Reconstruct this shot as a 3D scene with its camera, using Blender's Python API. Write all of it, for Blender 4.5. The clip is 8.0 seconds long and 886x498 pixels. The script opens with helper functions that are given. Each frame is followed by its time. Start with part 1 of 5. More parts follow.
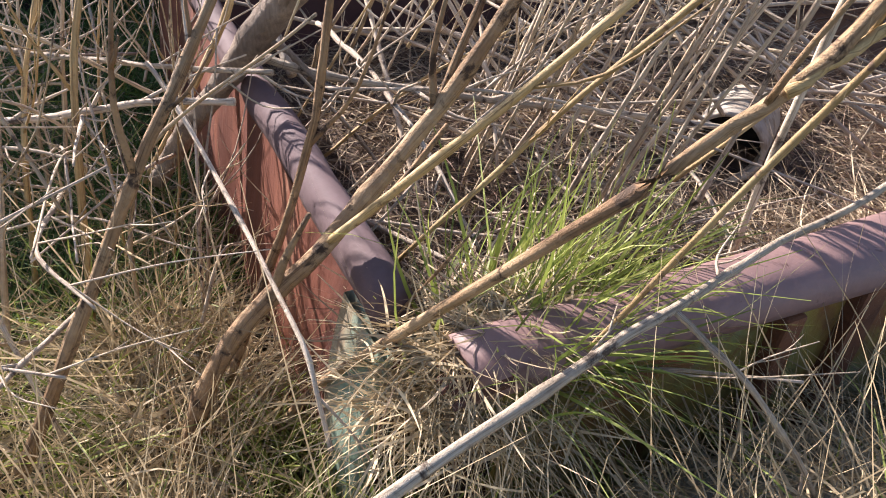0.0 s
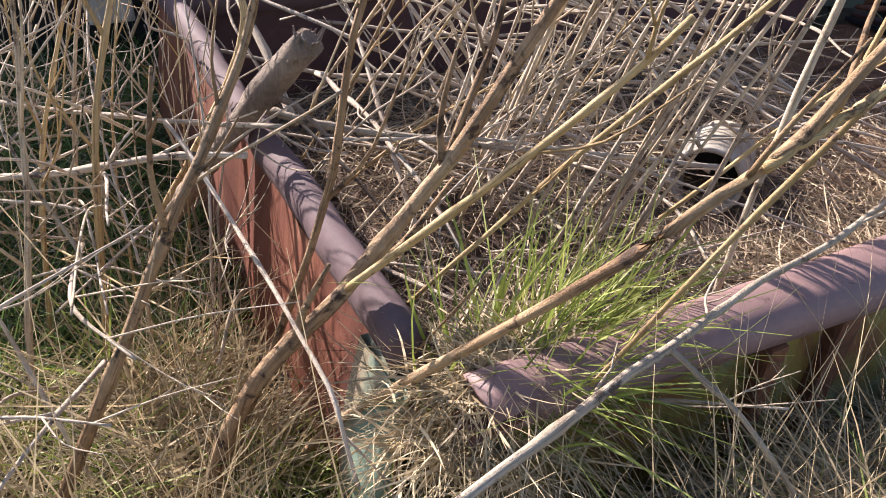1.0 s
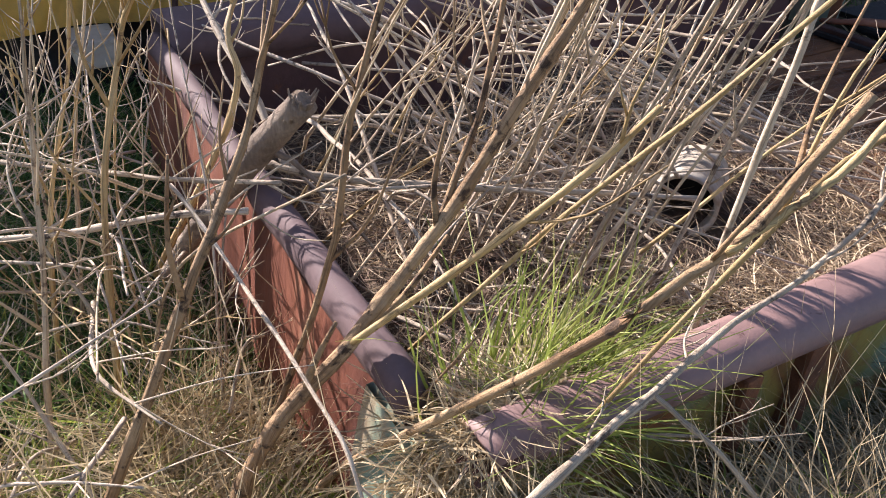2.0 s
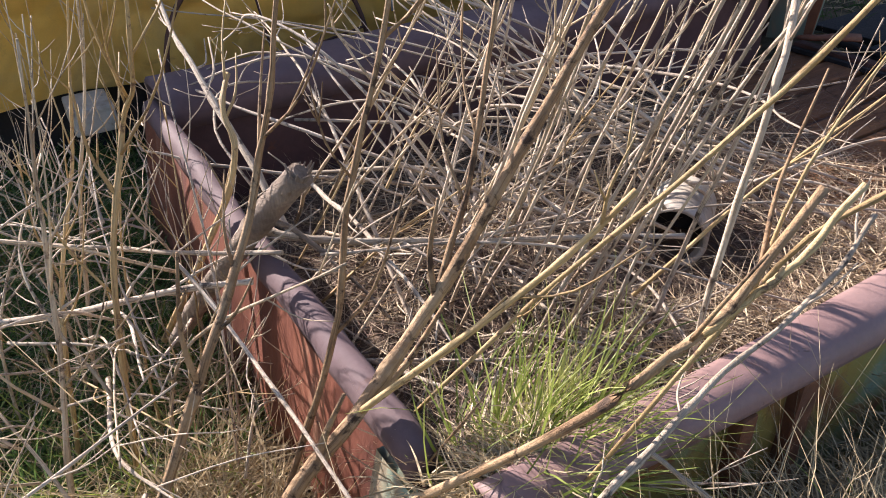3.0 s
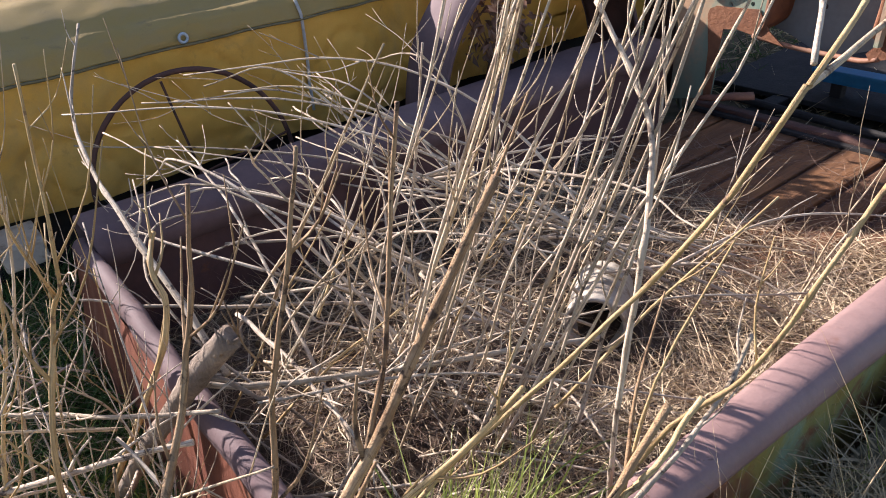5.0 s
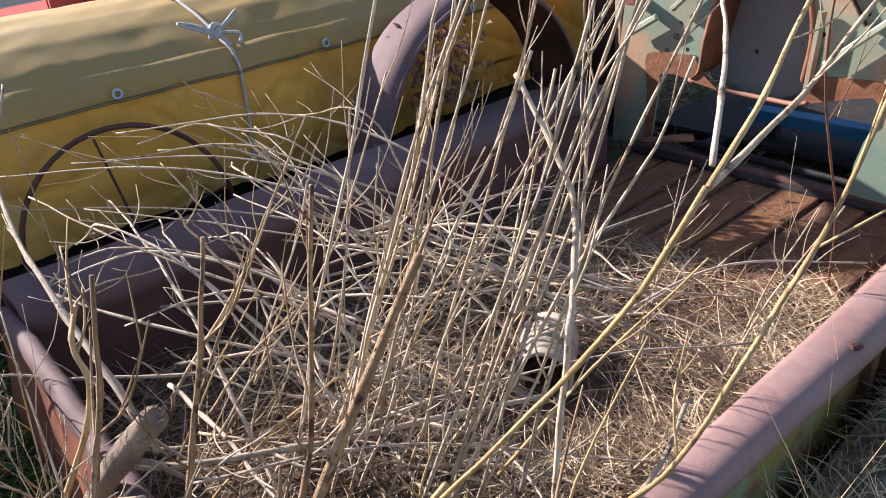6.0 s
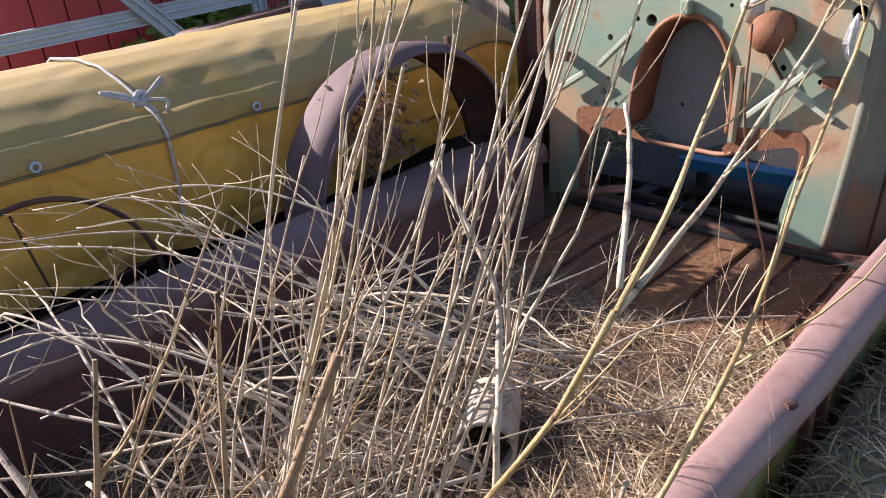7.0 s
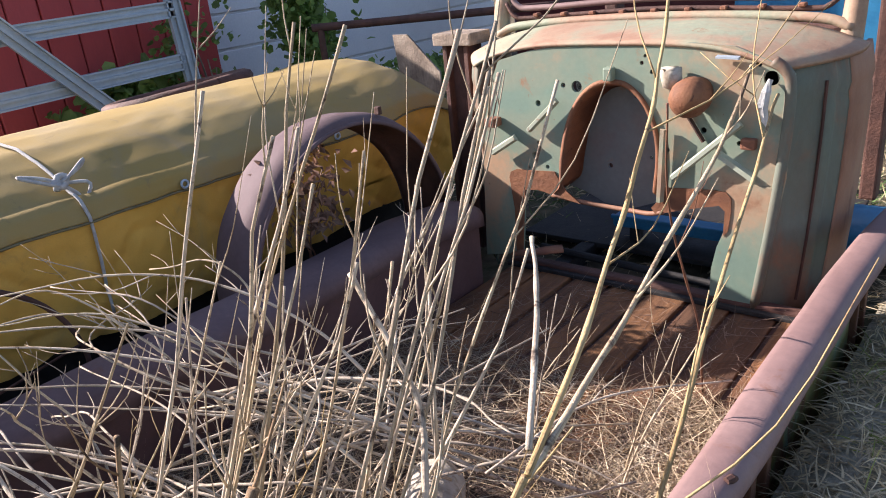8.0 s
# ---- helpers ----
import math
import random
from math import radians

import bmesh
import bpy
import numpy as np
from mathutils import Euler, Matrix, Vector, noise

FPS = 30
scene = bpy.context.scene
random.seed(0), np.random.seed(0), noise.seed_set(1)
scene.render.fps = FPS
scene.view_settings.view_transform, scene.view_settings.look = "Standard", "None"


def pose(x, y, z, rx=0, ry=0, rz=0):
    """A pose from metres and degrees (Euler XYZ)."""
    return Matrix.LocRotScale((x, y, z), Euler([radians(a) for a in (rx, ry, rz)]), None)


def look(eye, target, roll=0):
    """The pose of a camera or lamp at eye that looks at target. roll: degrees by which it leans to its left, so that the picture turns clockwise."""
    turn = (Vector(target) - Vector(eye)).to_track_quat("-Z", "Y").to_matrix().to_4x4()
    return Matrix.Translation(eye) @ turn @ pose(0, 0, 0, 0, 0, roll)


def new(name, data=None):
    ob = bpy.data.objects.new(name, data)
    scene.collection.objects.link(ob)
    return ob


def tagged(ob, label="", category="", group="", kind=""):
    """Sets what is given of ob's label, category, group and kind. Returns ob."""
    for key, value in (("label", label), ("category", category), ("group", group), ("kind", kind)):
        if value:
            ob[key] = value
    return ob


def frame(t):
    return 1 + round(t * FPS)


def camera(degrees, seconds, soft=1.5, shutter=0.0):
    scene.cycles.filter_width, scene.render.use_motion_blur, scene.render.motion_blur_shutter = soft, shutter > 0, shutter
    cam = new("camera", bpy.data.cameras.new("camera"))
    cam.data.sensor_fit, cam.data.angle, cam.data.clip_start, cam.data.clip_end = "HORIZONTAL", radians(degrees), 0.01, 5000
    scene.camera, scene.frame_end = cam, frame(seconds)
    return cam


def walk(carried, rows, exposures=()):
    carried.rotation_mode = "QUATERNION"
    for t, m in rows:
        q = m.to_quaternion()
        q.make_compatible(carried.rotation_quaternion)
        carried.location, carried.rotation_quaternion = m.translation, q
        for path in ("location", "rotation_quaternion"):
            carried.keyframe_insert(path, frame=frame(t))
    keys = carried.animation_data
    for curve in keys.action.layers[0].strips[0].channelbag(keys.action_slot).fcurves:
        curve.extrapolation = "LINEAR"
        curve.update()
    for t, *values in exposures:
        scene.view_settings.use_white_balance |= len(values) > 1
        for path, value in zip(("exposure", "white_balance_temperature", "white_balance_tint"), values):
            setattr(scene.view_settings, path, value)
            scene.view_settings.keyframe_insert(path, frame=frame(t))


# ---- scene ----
cam = camera(62.0, 8.0, soft=1.0)
PATH = [
    (0, (0.346, -0.189, 0.84), (-1.062, 0.55, -0.374), 3.5),
    (0.5, (0.352, -0.205, 0.869), (-1.068, 0.565, -0.31), 3.4),
    (1, (0.36, -0.224, 0.882), (-1.064, 0.573, -0.275), 3.0),
    (1.5, (0.37, -0.239, 0.91), (-1.053, 0.581, -0.231), 2.5),
    (1.7, (0.366, -0.243, 0.925), (-1.051, 0.586, -0.217), 2.3),
    (2.8, (0.373, -0.24, 0.992), (-1.058, 0.604, -0.121), -1.9),
    (3, (0.37, -0.241, 1.004), (-1.069, 0.614, -0.091), -2.1),
    (3.5, (0.365, -0.241, 1.048), (-1.077, 0.634, -0.027), -3.5),
    (3.9, (0.372, -0.224, 1.072), (-1.078, 0.666, 0.021), -5.5),
    (4, (0.374, -0.227, 1.089), (-1.065, 0.678, 0.036), -4.7),
    (4.2, (0.379, -0.221, 1.104), (-1.059, 0.701, 0.064), -4.9),
    (5.3, (0.384, -0.182, 1.159), (-1.01, 0.854, 0.166), -5.3),
    (5.5, (0.383, -0.171, 1.163), (-1.004, 0.889, 0.188), -5.2),
    (6, (0.378, -0.142, 1.173), (-0.987, 0.978, 0.233), -5.2),
    (6.5, (0.375, -0.115, 1.19), (-0.959, 1.074, 0.292), -5.2),
    (7, (0.366, -0.089, 1.202), (-0.934, 1.173, 0.356), -5.4),
    (7.5, (0.36, -0.058, 1.224), (-0.901, 1.278, 0.434), -5.6),
    (8, (0.361, -0.039, 1.245), (-0.857, 1.366, 0.509), -6.0),
]
walk(cam, [(t, look(eye, target, roll)) for t, eye, target, roll in PATH], [(0.0, 1.44, 6300.0, 22.0), (8.0, 1.44, 6300.0, 22.0)])

# ---- light ----
SUN_FROM = Vector((-1.0, -0.32, 0.525)).normalized()
sun = new("sun", bpy.data.lights.new("sun", "SUN"))
sun.data.energy, sun.data.angle, sun.data.color = 5.0, radians(0.6), (1.0, 0.92, 0.80)
sun.matrix_world = look(SUN_FROM * 20, (0, 0, 0))
world = bpy.data.worlds.new("sky")
scene.world = world
world.use_nodes = True
wn = world.node_tree
sky = wn.nodes.new("ShaderNodeTexSky")
sky.sky_type, sky.sun_disc = "NISHITA", False
sky.sun_elevation = math.asin(SUN_FROM.z)
sky.sun_rotation = math.atan2(SUN_FROM.x, SUN_FROM.y)
wn.links.new(sky.outputs[0], wn.nodes["Background"].inputs[0])
wn.nodes["Background"].inputs[1].default_value = 0.080


# ---- materials ----
def ramp(nt, stops, src, mode="LINEAR"):
    r = nt.nodes.new("ShaderNodeValToRGB")
    r.color_ramp.interpolation = mode
    els = r.color_ramp.elements
    while len(els) < len(stops):
        els.new(0.5)
    for e, (p, c) in zip(els, stops):
        e.position, e.color = p, (*c, 1)
    nt.links.new(src, r.inputs[0])
    return r.outputs[0]


def noise_node(nt, vec, scale, detail=5, rough=0.6, dist=0.0):
    n = nt.nodes.new("ShaderNodeTexNoise")
    n.inputs["Scale"].default_value, n.inputs["Detail"].default_value = scale, detail
    n.inputs["Roughness"].default_value, n.inputs["Distortion"].default_value = rough, dist
    nt.links.new(vec, n.inputs["Vector"])
    return n.outputs[0]


def mix(nt, fac, a, b, mode="MIX"):
    m = nt.nodes.new("ShaderNodeMix")
    m.data_type, m.blend_type = "RGBA", mode
    for socket, v in ((m.inputs[0], fac), (m.inputs[6], a), (m.inputs[7], b)):
        if isinstance(v, (int, float)):
            socket.default_value = v
        elif isinstance(v, tuple):
            socket.default_value = (*v, 1)
        else:
            nt.links.new(v, socket)
    return m.outputs[2]


def surface(name, stops, scale=6, stretch=(1, 1, 1), spots=None, fine=0.25, rough=(0.6, 0.9), metal=0.0, bump=0.3, bump_scale=60,
            island=0.0, piece=0.0, spec=0.4, translucent=0.0, fibre=None):
    """A worn surface: a broad colour field, a second layer of patches, fine grain, relief. Sizes in metres."""
    m = bpy.data.materials.new(name)
    m.use_nodes = True
    nt = m.node_tree
    bsdf = nt.nodes["Principled BSDF"]
    tc = nt.nodes.new("ShaderNodeTexCoord")
    mp = nt.nodes.new("ShaderNodeMapping")
    mp.inputs["Scale"].default_value = stretch
    nt.links.new(tc.outputs["Object"], mp.inputs[0])
    vec = mp.outputs[0]
    if piece:
        oi = nt.nodes.new("ShaderNodeObjectInfo")
        add = nt.nodes.new("ShaderNodeVectorMath")
        add.operation = "MULTIPLY_ADD"
        add.inputs[1].default_value, add.inputs[2].default_value = (37, 19, 53), (0, 0, 0)
        nt.links.new(oi.outputs["Random"], add.inputs[0])
        nt.links.new(vec, add.inputs[2])
        vec = add.outputs[0]
    broad = noise_node(nt, vec, scale, 6, 0.62, 0.3)
    col = ramp(nt, stops, broad)
    for sc, lo, hi, c in spots or ():
        f = noise_node(nt, vec, sc, 8, 0.68, 0.5)
        fac = ramp(nt, [(lo, (0, 0, 0)), (hi, (1, 1, 1))], f)
        col = mix(nt, fac, col, c)
    if fibre == "grain":
        at = nt.nodes.new("ShaderNodeAttribute")
        at.attribute_name = "grain"
        fm = nt.nodes.new("ShaderNodeMapping")
        fm.inputs["Scale"].default_value = (2.6, 2.6, 16)
        nt.links.new(at.outputs["Vector"], fm.inputs[0])
        ff = noise_node(nt, fm.outputs[0], 1.0, 6, 0.7, 0.2)
        col = mix(nt, 0.8, col, ramp(nt, [(0.36, (0.26, 0.20, 0.16)), (0.47, (0.80, 0.76, 0.70)), (0.66, (1.0, 1.0, 1.0))], ff), "MULTIPLY")
    elif fibre:
        fm = nt.nodes.new("ShaderNodeMapping")
        fm.inputs["Scale"].default_value = fibre
        nt.links.new(tc.outputs["Object"], fm.inputs[0])
        ff = noise_node(nt, fm.outputs[0], 1.0, 4, 0.6)
        col = mix(nt, 0.55, col, ramp(nt, [(0.3, (0.32, 0.30, 0.28)), (0.7, (0.95, 0.93, 0.9))], ff), "MULTIPLY")
    grain = noise_node(nt, vec, bump_scale, 6, 0.7)
    col = mix(nt, fine, col, ramp(nt, [(0.3, (0.35, 0.35, 0.35)), (0.7, (1.0, 1.0, 1.0))], grain), "MULTIPLY")
    if island or piece:
        src = nt.nodes.new("ShaderNodeNewGeometry").outputs["Random Per Island"] if island else oi.outputs["Random"]
        amount = island or piece
        lo, hi = 1 - amount, 1 + amount * 0.6
        col = mix(nt, 1.0, col, ramp(nt, [(0, (lo, lo, lo * 0.95)), (0.5, (1, 1, 1)), (1, (hi, hi, hi * 0.97))], src), "MULTIPLY")
    nt.links.new(col, bsdf.inputs["Base Color"])
    rr = nt.nodes.new("ShaderNodeMapRange")
    rr.inputs[3].default_value, rr.inputs[4].default_value = rough
    nt.links.new(grain, rr.inputs[0])
    nt.links.new(rr.outputs[0], bsdf.inputs["Roughness"])
    bsdf.inputs["Metallic"].default_value = metal
    bsdf.inputs["Specular IOR Level"].default_value = spec
    if bump:
        b = nt.nodes.new("ShaderNodeBump")
        b.inputs["Strength"].default_value, b.inputs["Distance"].default_value = bump, 0.01
        nt.links.new(grain, b.inputs["Height"])
        nt.links.new(b.outputs[0], bsdf.inputs["Normal"])
    if translucent:
        t = nt.nodes.new("ShaderNodeBsdfTranslucent")
        nt.links.new(col, t.inputs[0])
        ms = nt.nodes.new("ShaderNodeMixShader")
        ms.inputs[0].default_value = translucent
        nt.links.new(bsdf.outputs[0], ms.inputs[1])
        nt.links.new(t.outputs[0], ms.inputs[2])
        nt.links.new(ms.outputs[0], nt.nodes["Material Output"].inputs[0])
    return m


RUST, RUST_D = (0.25, 0.105, 0.06), (0.10, 0.045, 0.03)
M_PRIMER = surface("faded oxide primer", [(0.3, (0.205, 0.125, 0.117)), (0.52, (0.255, 0.162, 0.150)), (0.75, (0.305, 0.205, 0.188))], 4,
                   spots=[(9, 0.60, 0.74, (0.21, 0.09, 0.05)), (45, 0.66, 0.74, (0.11, 0.06, 0.05))], rough=(0.42, 0.68), fine=0.3, bump=0.12)
# Darker copy of M_PRIMER: the shade on far rail and fender is in the colour.
M_DARKPRIMER = surface("purple oxide primer with shade in it", [(0.3, (0.11, 0.074, 0.078)), (0.52, (0.145, 0.10, 0.105)), (0.75, (0.18, 0.13, 0.134))], 4,
                 spots=[(9, 0.62, 0.74, (0.14, 0.07, 0.05)), (45, 0.66, 0.74, (0.08, 0.05, 0.045))], rough=(0.66, 0.86), fine=0.3, bump=0.12, spec=0.25)
# Primer of the inner walls, darkened for the shade inside the bed.
M_INNER = surface("oxide primer with inside shade", [(0.3, (0.075, 0.04, 0.042)), (0.6, (0.12, 0.066, 0.064))], 4,
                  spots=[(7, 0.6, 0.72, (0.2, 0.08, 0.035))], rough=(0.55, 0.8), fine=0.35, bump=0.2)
M_SIDE = surface("chipped green paint over rust", [(0.30, (0.18, 0.07, 0.03)), (0.44, (0.30, 0.22, 0.05)), (0.55, (0.26, 0.25, 0.08)), (0.72, (0.20, 0.30, 0.22))], 7,
                 spots=[(10, 0.50, 0.60, (0.24, 0.10, 0.04)), (50, 0.62, 0.7, (0.07, 0.04, 0.03))], rough=(0.5, 0.85), bump=0.3)
M_TAIL = surface("red rust with green paint streaks", [(0.34, (0.085, 0.028, 0.020)), (0.48, (0.17, 0.055, 0.033)), (0.60, (0.24, 0.085, 0.048)), (0.68, (0.33, 0.19, 0.12)), (0.80, (0.24, 0.29, 0.21))], 9,
                 stretch=(1, 1, 0.12), spots=[(20, 0.58, 0.66, (0.14, 0.05, 0.035))], rough=(0.5, 0.8), bump=0.25)
M_MINTSTRIP = surface("streaked mint paint", [(0.30, (0.24, 0.10, 0.06)), (0.38, (0.36, 0.32, 0.22)), (0.46, (0.25, 0.36, 0.28)), (0.75, (0.27, 0.40, 0.32))], 9, stretch=(1, 1, 0.14), rough=(0.5, 0.8), bump=0.2)
M_MINT = surface("weathered mint green paint with rust", [(0.30, (0.27, 0.14, 0.08)), (0.38, (0.36, 0.27, 0.175)), (0.46, (0.23, 0.27, 0.20)), (0.60, (0.18, 0.265, 0.205)), (0.74, (0.165, 0.245, 0.20))], 3.2,
                 spots=[(2.4, 0.51, 0.62, (0.42, 0.27, 0.165)), (9, 0.62, 0.72, (0.30, 0.16, 0.09)), (40, 0.66, 0.72, (0.20, 0.09, 0.05))], rough=(0.45, 0.7), fine=0.16, bump=0.08)
M_PALEBAR = surface("pale green bar paint", [(0.3, (0.34, 0.36, 0.27)), (0.55, (0.40, 0.45, 0.35)), (0.75, (0.42, 0.36, 0.25))], 9, spots=[(25, 0.62, 0.72, (0.28, 0.13, 0.07))], rough=(0.45, 0.7), fine=0.2, bump=0.1)
M_COWL = surface("sun bleached cowl paint", [(0.3, (0.34, 0.175, 0.11)), (0.46, (0.40, 0.27, 0.18)), (0.60, (0.30, 0.33, 0.23)), (0.8, (0.46, 0.40, 0.27))], 4,
                 spots=[(18, 0.62, 0.72, (0.3, 0.12, 0.06))], rough=(0.5, 0.8), fine=0.3, bump=0.2)
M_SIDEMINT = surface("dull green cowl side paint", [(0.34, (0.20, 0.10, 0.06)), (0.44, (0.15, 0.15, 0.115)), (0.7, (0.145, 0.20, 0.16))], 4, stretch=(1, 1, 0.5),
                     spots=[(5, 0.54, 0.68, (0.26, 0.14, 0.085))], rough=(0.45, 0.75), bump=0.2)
M_RUST = surface("orange brown rust", [(0.3, RUST_D), (0.5, RUST), (0.72, (0.34, 0.17, 0.095))], 8, spots=[(30, 0.6, 0.72, (0.12, 0.05, 0.03))], rough=(0.7, 0.95), bump=0.5)
M_BROWN = surface("brown worn rust", [(0.3, (0.13, 0.055, 0.03)), (0.55, (0.23, 0.095, 0.045)), (0.75, (0.31, 0.15, 0.07))], 9, spots=[(30, 0.6, 0.72, (0.09, 0.04, 0.03))], rough=(0.6, 0.9), bump=0.4)
M_PILLAR = surface("rust-stained door post paint", [(0.3, (0.19, 0.085, 0.05)), (0.5, (0.33, 0.17, 0.105)), (0.64, (0.38, 0.22, 0.14)), (0.8, (0.28, 0.25, 0.17))], 5, stretch=(1, 1, 0.4),
                   spots=[(9, 0.6, 0.72, (0.20, 0.09, 0.05))], rough=(0.5, 0.8), bump=0.2)
M_DARKRUST = surface("dark brown rusted steel", [(0.3, (0.05, 0.025, 0.02)), (0.6, (0.12, 0.055, 0.04)), (0.8, (0.17, 0.08, 0.055))], 8, rough=(0.6, 0.9), bump=0.4)
M_RECESS = surface("grey green recess paint", [(0.3, (0.17, 0.14, 0.13)), (0.5, (0.16, 0.165, 0.16)), (0.75, (0.20, 0.205, 0.20))], 6,
                   spots=[(12, 0.62, 0.72, (0.26, 0.13, 0.08))], rough=(0.55, 0.8), bump=0.15)
# Serves blackened steel and also parts that stand in for deep shade.
M_BLACK = surface("black grime and deep shade", [(0.3, (0.012, 0.012, 0.013)), (0.7, (0.035, 0.032, 0.03))], 10, rough=(0.6, 0.9))
M_PLANK = surface("weathered bed plank", [(0.3, (0.12, 0.062, 0.038)), (0.5, (0.24, 0.115, 0.056)), (0.7, (0.44, 0.205, 0.08))], 5, stretch=(1, 0.25, 1),
                  spots=[(16, 0.58, 0.7, (0.12, 0.06, 0.04))], fibre=(90, 3, 40), rough=(0.75, 0.95), bump=0.6, bump_scale=80, piece=0.22)
# One canvas, two tones: skirt lightened against its shade, sunlit top toned down.
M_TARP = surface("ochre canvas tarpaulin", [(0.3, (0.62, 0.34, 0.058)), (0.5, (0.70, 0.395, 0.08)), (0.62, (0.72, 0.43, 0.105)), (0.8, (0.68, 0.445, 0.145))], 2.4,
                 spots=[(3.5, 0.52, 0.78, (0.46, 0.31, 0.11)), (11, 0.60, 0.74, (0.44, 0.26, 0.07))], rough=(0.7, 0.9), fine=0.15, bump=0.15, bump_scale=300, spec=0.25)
M_TARPTOP = surface("canvas tarpaulin toned for sun", [(0.3, (0.34, 0.235, 0.072)), (0.5, (0.335, 0.245, 0.095)), (0.62, (0.31, 0.24, 0.11)), (0.8, (0.29, 0.24, 0.13))], 2.4,
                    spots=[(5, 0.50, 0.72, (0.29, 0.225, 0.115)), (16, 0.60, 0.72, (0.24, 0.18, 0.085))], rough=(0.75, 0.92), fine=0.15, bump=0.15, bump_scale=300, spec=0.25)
M_ROPE = surface("pale grey rope", [(0.3, (0.42, 0.42, 0.42)), (0.7, (0.62, 0.62, 0.6))], 60, rough=(0.8, 0.95), bump=0.6, bump_scale=400)
M_GALV = surface("galvanised steel", [(0.3, (0.34, 0.41, 0.47)), (0.7, (0.46, 0.53, 0.59))], 5, rough=(0.4, 0.6), metal=0.2, bump=0.05)
M_BARN = surface("dull red barn siding", [(0.3, (0.42, 0.052, 0.052)), (0.7, (0.52, 0.08, 0.072))], 1.5, stretch=(1, 1, 0.3), rough=(0.5, 0.75), fine=0.2, bump=0.1)
M_WHITE = surface("whitewashed wall", [(0.3, (0.78, 0.79, 0.80)), (0.7, (0.88, 0.88, 0.88))], 2, rough=(0.7, 0.9), fine=0.15, bump=0.1)
M_BLUE = surface("blue plastic", [(0.3, (0.02, 0.16, 0.34)), (0.7, (0.05, 0.28, 0.50))], 5, rough=(0.3, 0.5), bump=0.05)
M_SOIL = surface("dry soil and litter", [(0.3, (0.075, 0.056, 0.036)), (0.5, (0.13, 0.105, 0.062)), (0.7, (0.21, 0.175, 0.105))], 14, spots=[(2.2, 0.45, 0.65, (0.05, 0.062, 0.022))], rough=(0.9, 1.0), bump=1.0, bump_scale=120)
M_STRAW = surface("bleached dry straw", [(0.3, (0.36, 0.27, 0.17)), (0.5, (0.54, 0.43, 0.29)), (0.72, (0.68, 0.58, 0.43))], 7, rough=(0.6, 0.85), island=0.55, fine=0.2, bump=0.0, translucent=0.1)
M_LITTER = surface("brown dry litter", [(0.3, (0.12, 0.075, 0.06)), (0.55, (0.24, 0.165, 0.125)), (0.75, (0.40, 0.30, 0.22))], 8, rough=(0.75, 0.95), island=0.6, fine=0.2, bump=0.0)
M_STALK = surface("woody straw stalk", [(0.3, (0.42, 0.315, 0.20)), (0.48, (0.66, 0.54, 0.38)), (0.66, (0.78, 0.68, 0.52))], 12, spots=[(40, 0.56, 0.64, (0.15, 0.10, 0.07))],
                  fibre="grain", rough=(0.6, 0.85), fine=0.3, bump=0.5, bump_scale=180, piece=0.25)
M_BARK = surface("brown streaked stalk", [(0.3, (0.26, 0.155, 0.085)), (0.48, (0.45, 0.30, 0.17)), (0.66, (0.60, 0.44, 0.27))], 12, spots=[(40, 0.54, 0.62, (0.09, 0.055, 0.035))],
                 fibre="grain", rough=(0.65, 0.9), fine=0.35, bump=0.6, bump_scale=180, piece=0.2)
M_GOLD = surface("golden green dry stalk", [(0.3, (0.40, 0.27, 0.12)), (0.5, (0.56, 0.41, 0.20)), (0.7, (0.64, 0.52, 0.30))], 9, spots=[(40, 0.58, 0.66, (0.18, 0.11, 0.07))],
                 fibre="grain", rough=(0.5, 0.8), fine=0.25, bump=0.4, bump_scale=180, piece=0.2)
M_GREY = surface("grey weathered stalk", [(0.3, (0.45, 0.365, 0.28)), (0.5, (0.68, 0.58, 0.465)), (0.72, (0.81, 0.73, 0.61))], 12, spots=[(40, 0.56, 0.64, (0.13, 0.095, 0.075))],
                 fibre="grain", rough=(0.65, 0.9), fine=0.3, bump=0.5, bump_scale=180, piece=0.25)
M_LOG = surface("dark weathered wood", [(0.3, (0.20, 0.155, 0.12)), (0.5, (0.40, 0.32, 0.25)), (0.72, (0.58, 0.49, 0.39))], 10, fibre=(260, 260, 16), rough=(0.75, 0.95), bump=0.8, bump_scale=120)
M_GREEN = surface("green grass", [(0.3, (0.16, 0.22, 0.045)), (0.55, (0.29, 0.35, 0.075)), (0.75, (0.48, 0.46, 0.17))], 9, rough=(0.45, 0.7), island=0.5, fine=0.15, bump=0.0, translucent=0.3)
# Darker than M_GREEN: the shade beyond the bed end is in the colour.
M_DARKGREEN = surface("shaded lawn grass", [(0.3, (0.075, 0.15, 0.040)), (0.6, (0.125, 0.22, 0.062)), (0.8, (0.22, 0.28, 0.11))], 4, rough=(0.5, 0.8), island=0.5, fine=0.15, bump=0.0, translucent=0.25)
M_DRYGRASS = surface("dry grass", [(0.3, (0.37, 0.28, 0.165)), (0.5, (0.56, 0.45, 0.28)), (0.72, (0.70, 0.61, 0.43))], 6, rough=(0.6, 0.9), island=0.5, fine=0.15, bump=0.0, translucent=0.2)
M_LEAF = surface("vine leaf", [(0.3, (0.16, 0.28, 0.07)), (0.7, (0.30, 0.43, 0.13))], 9, rough=(0.4, 0.65), island=0.45, fine=0.15, bump=0.0, translucent=0.5)
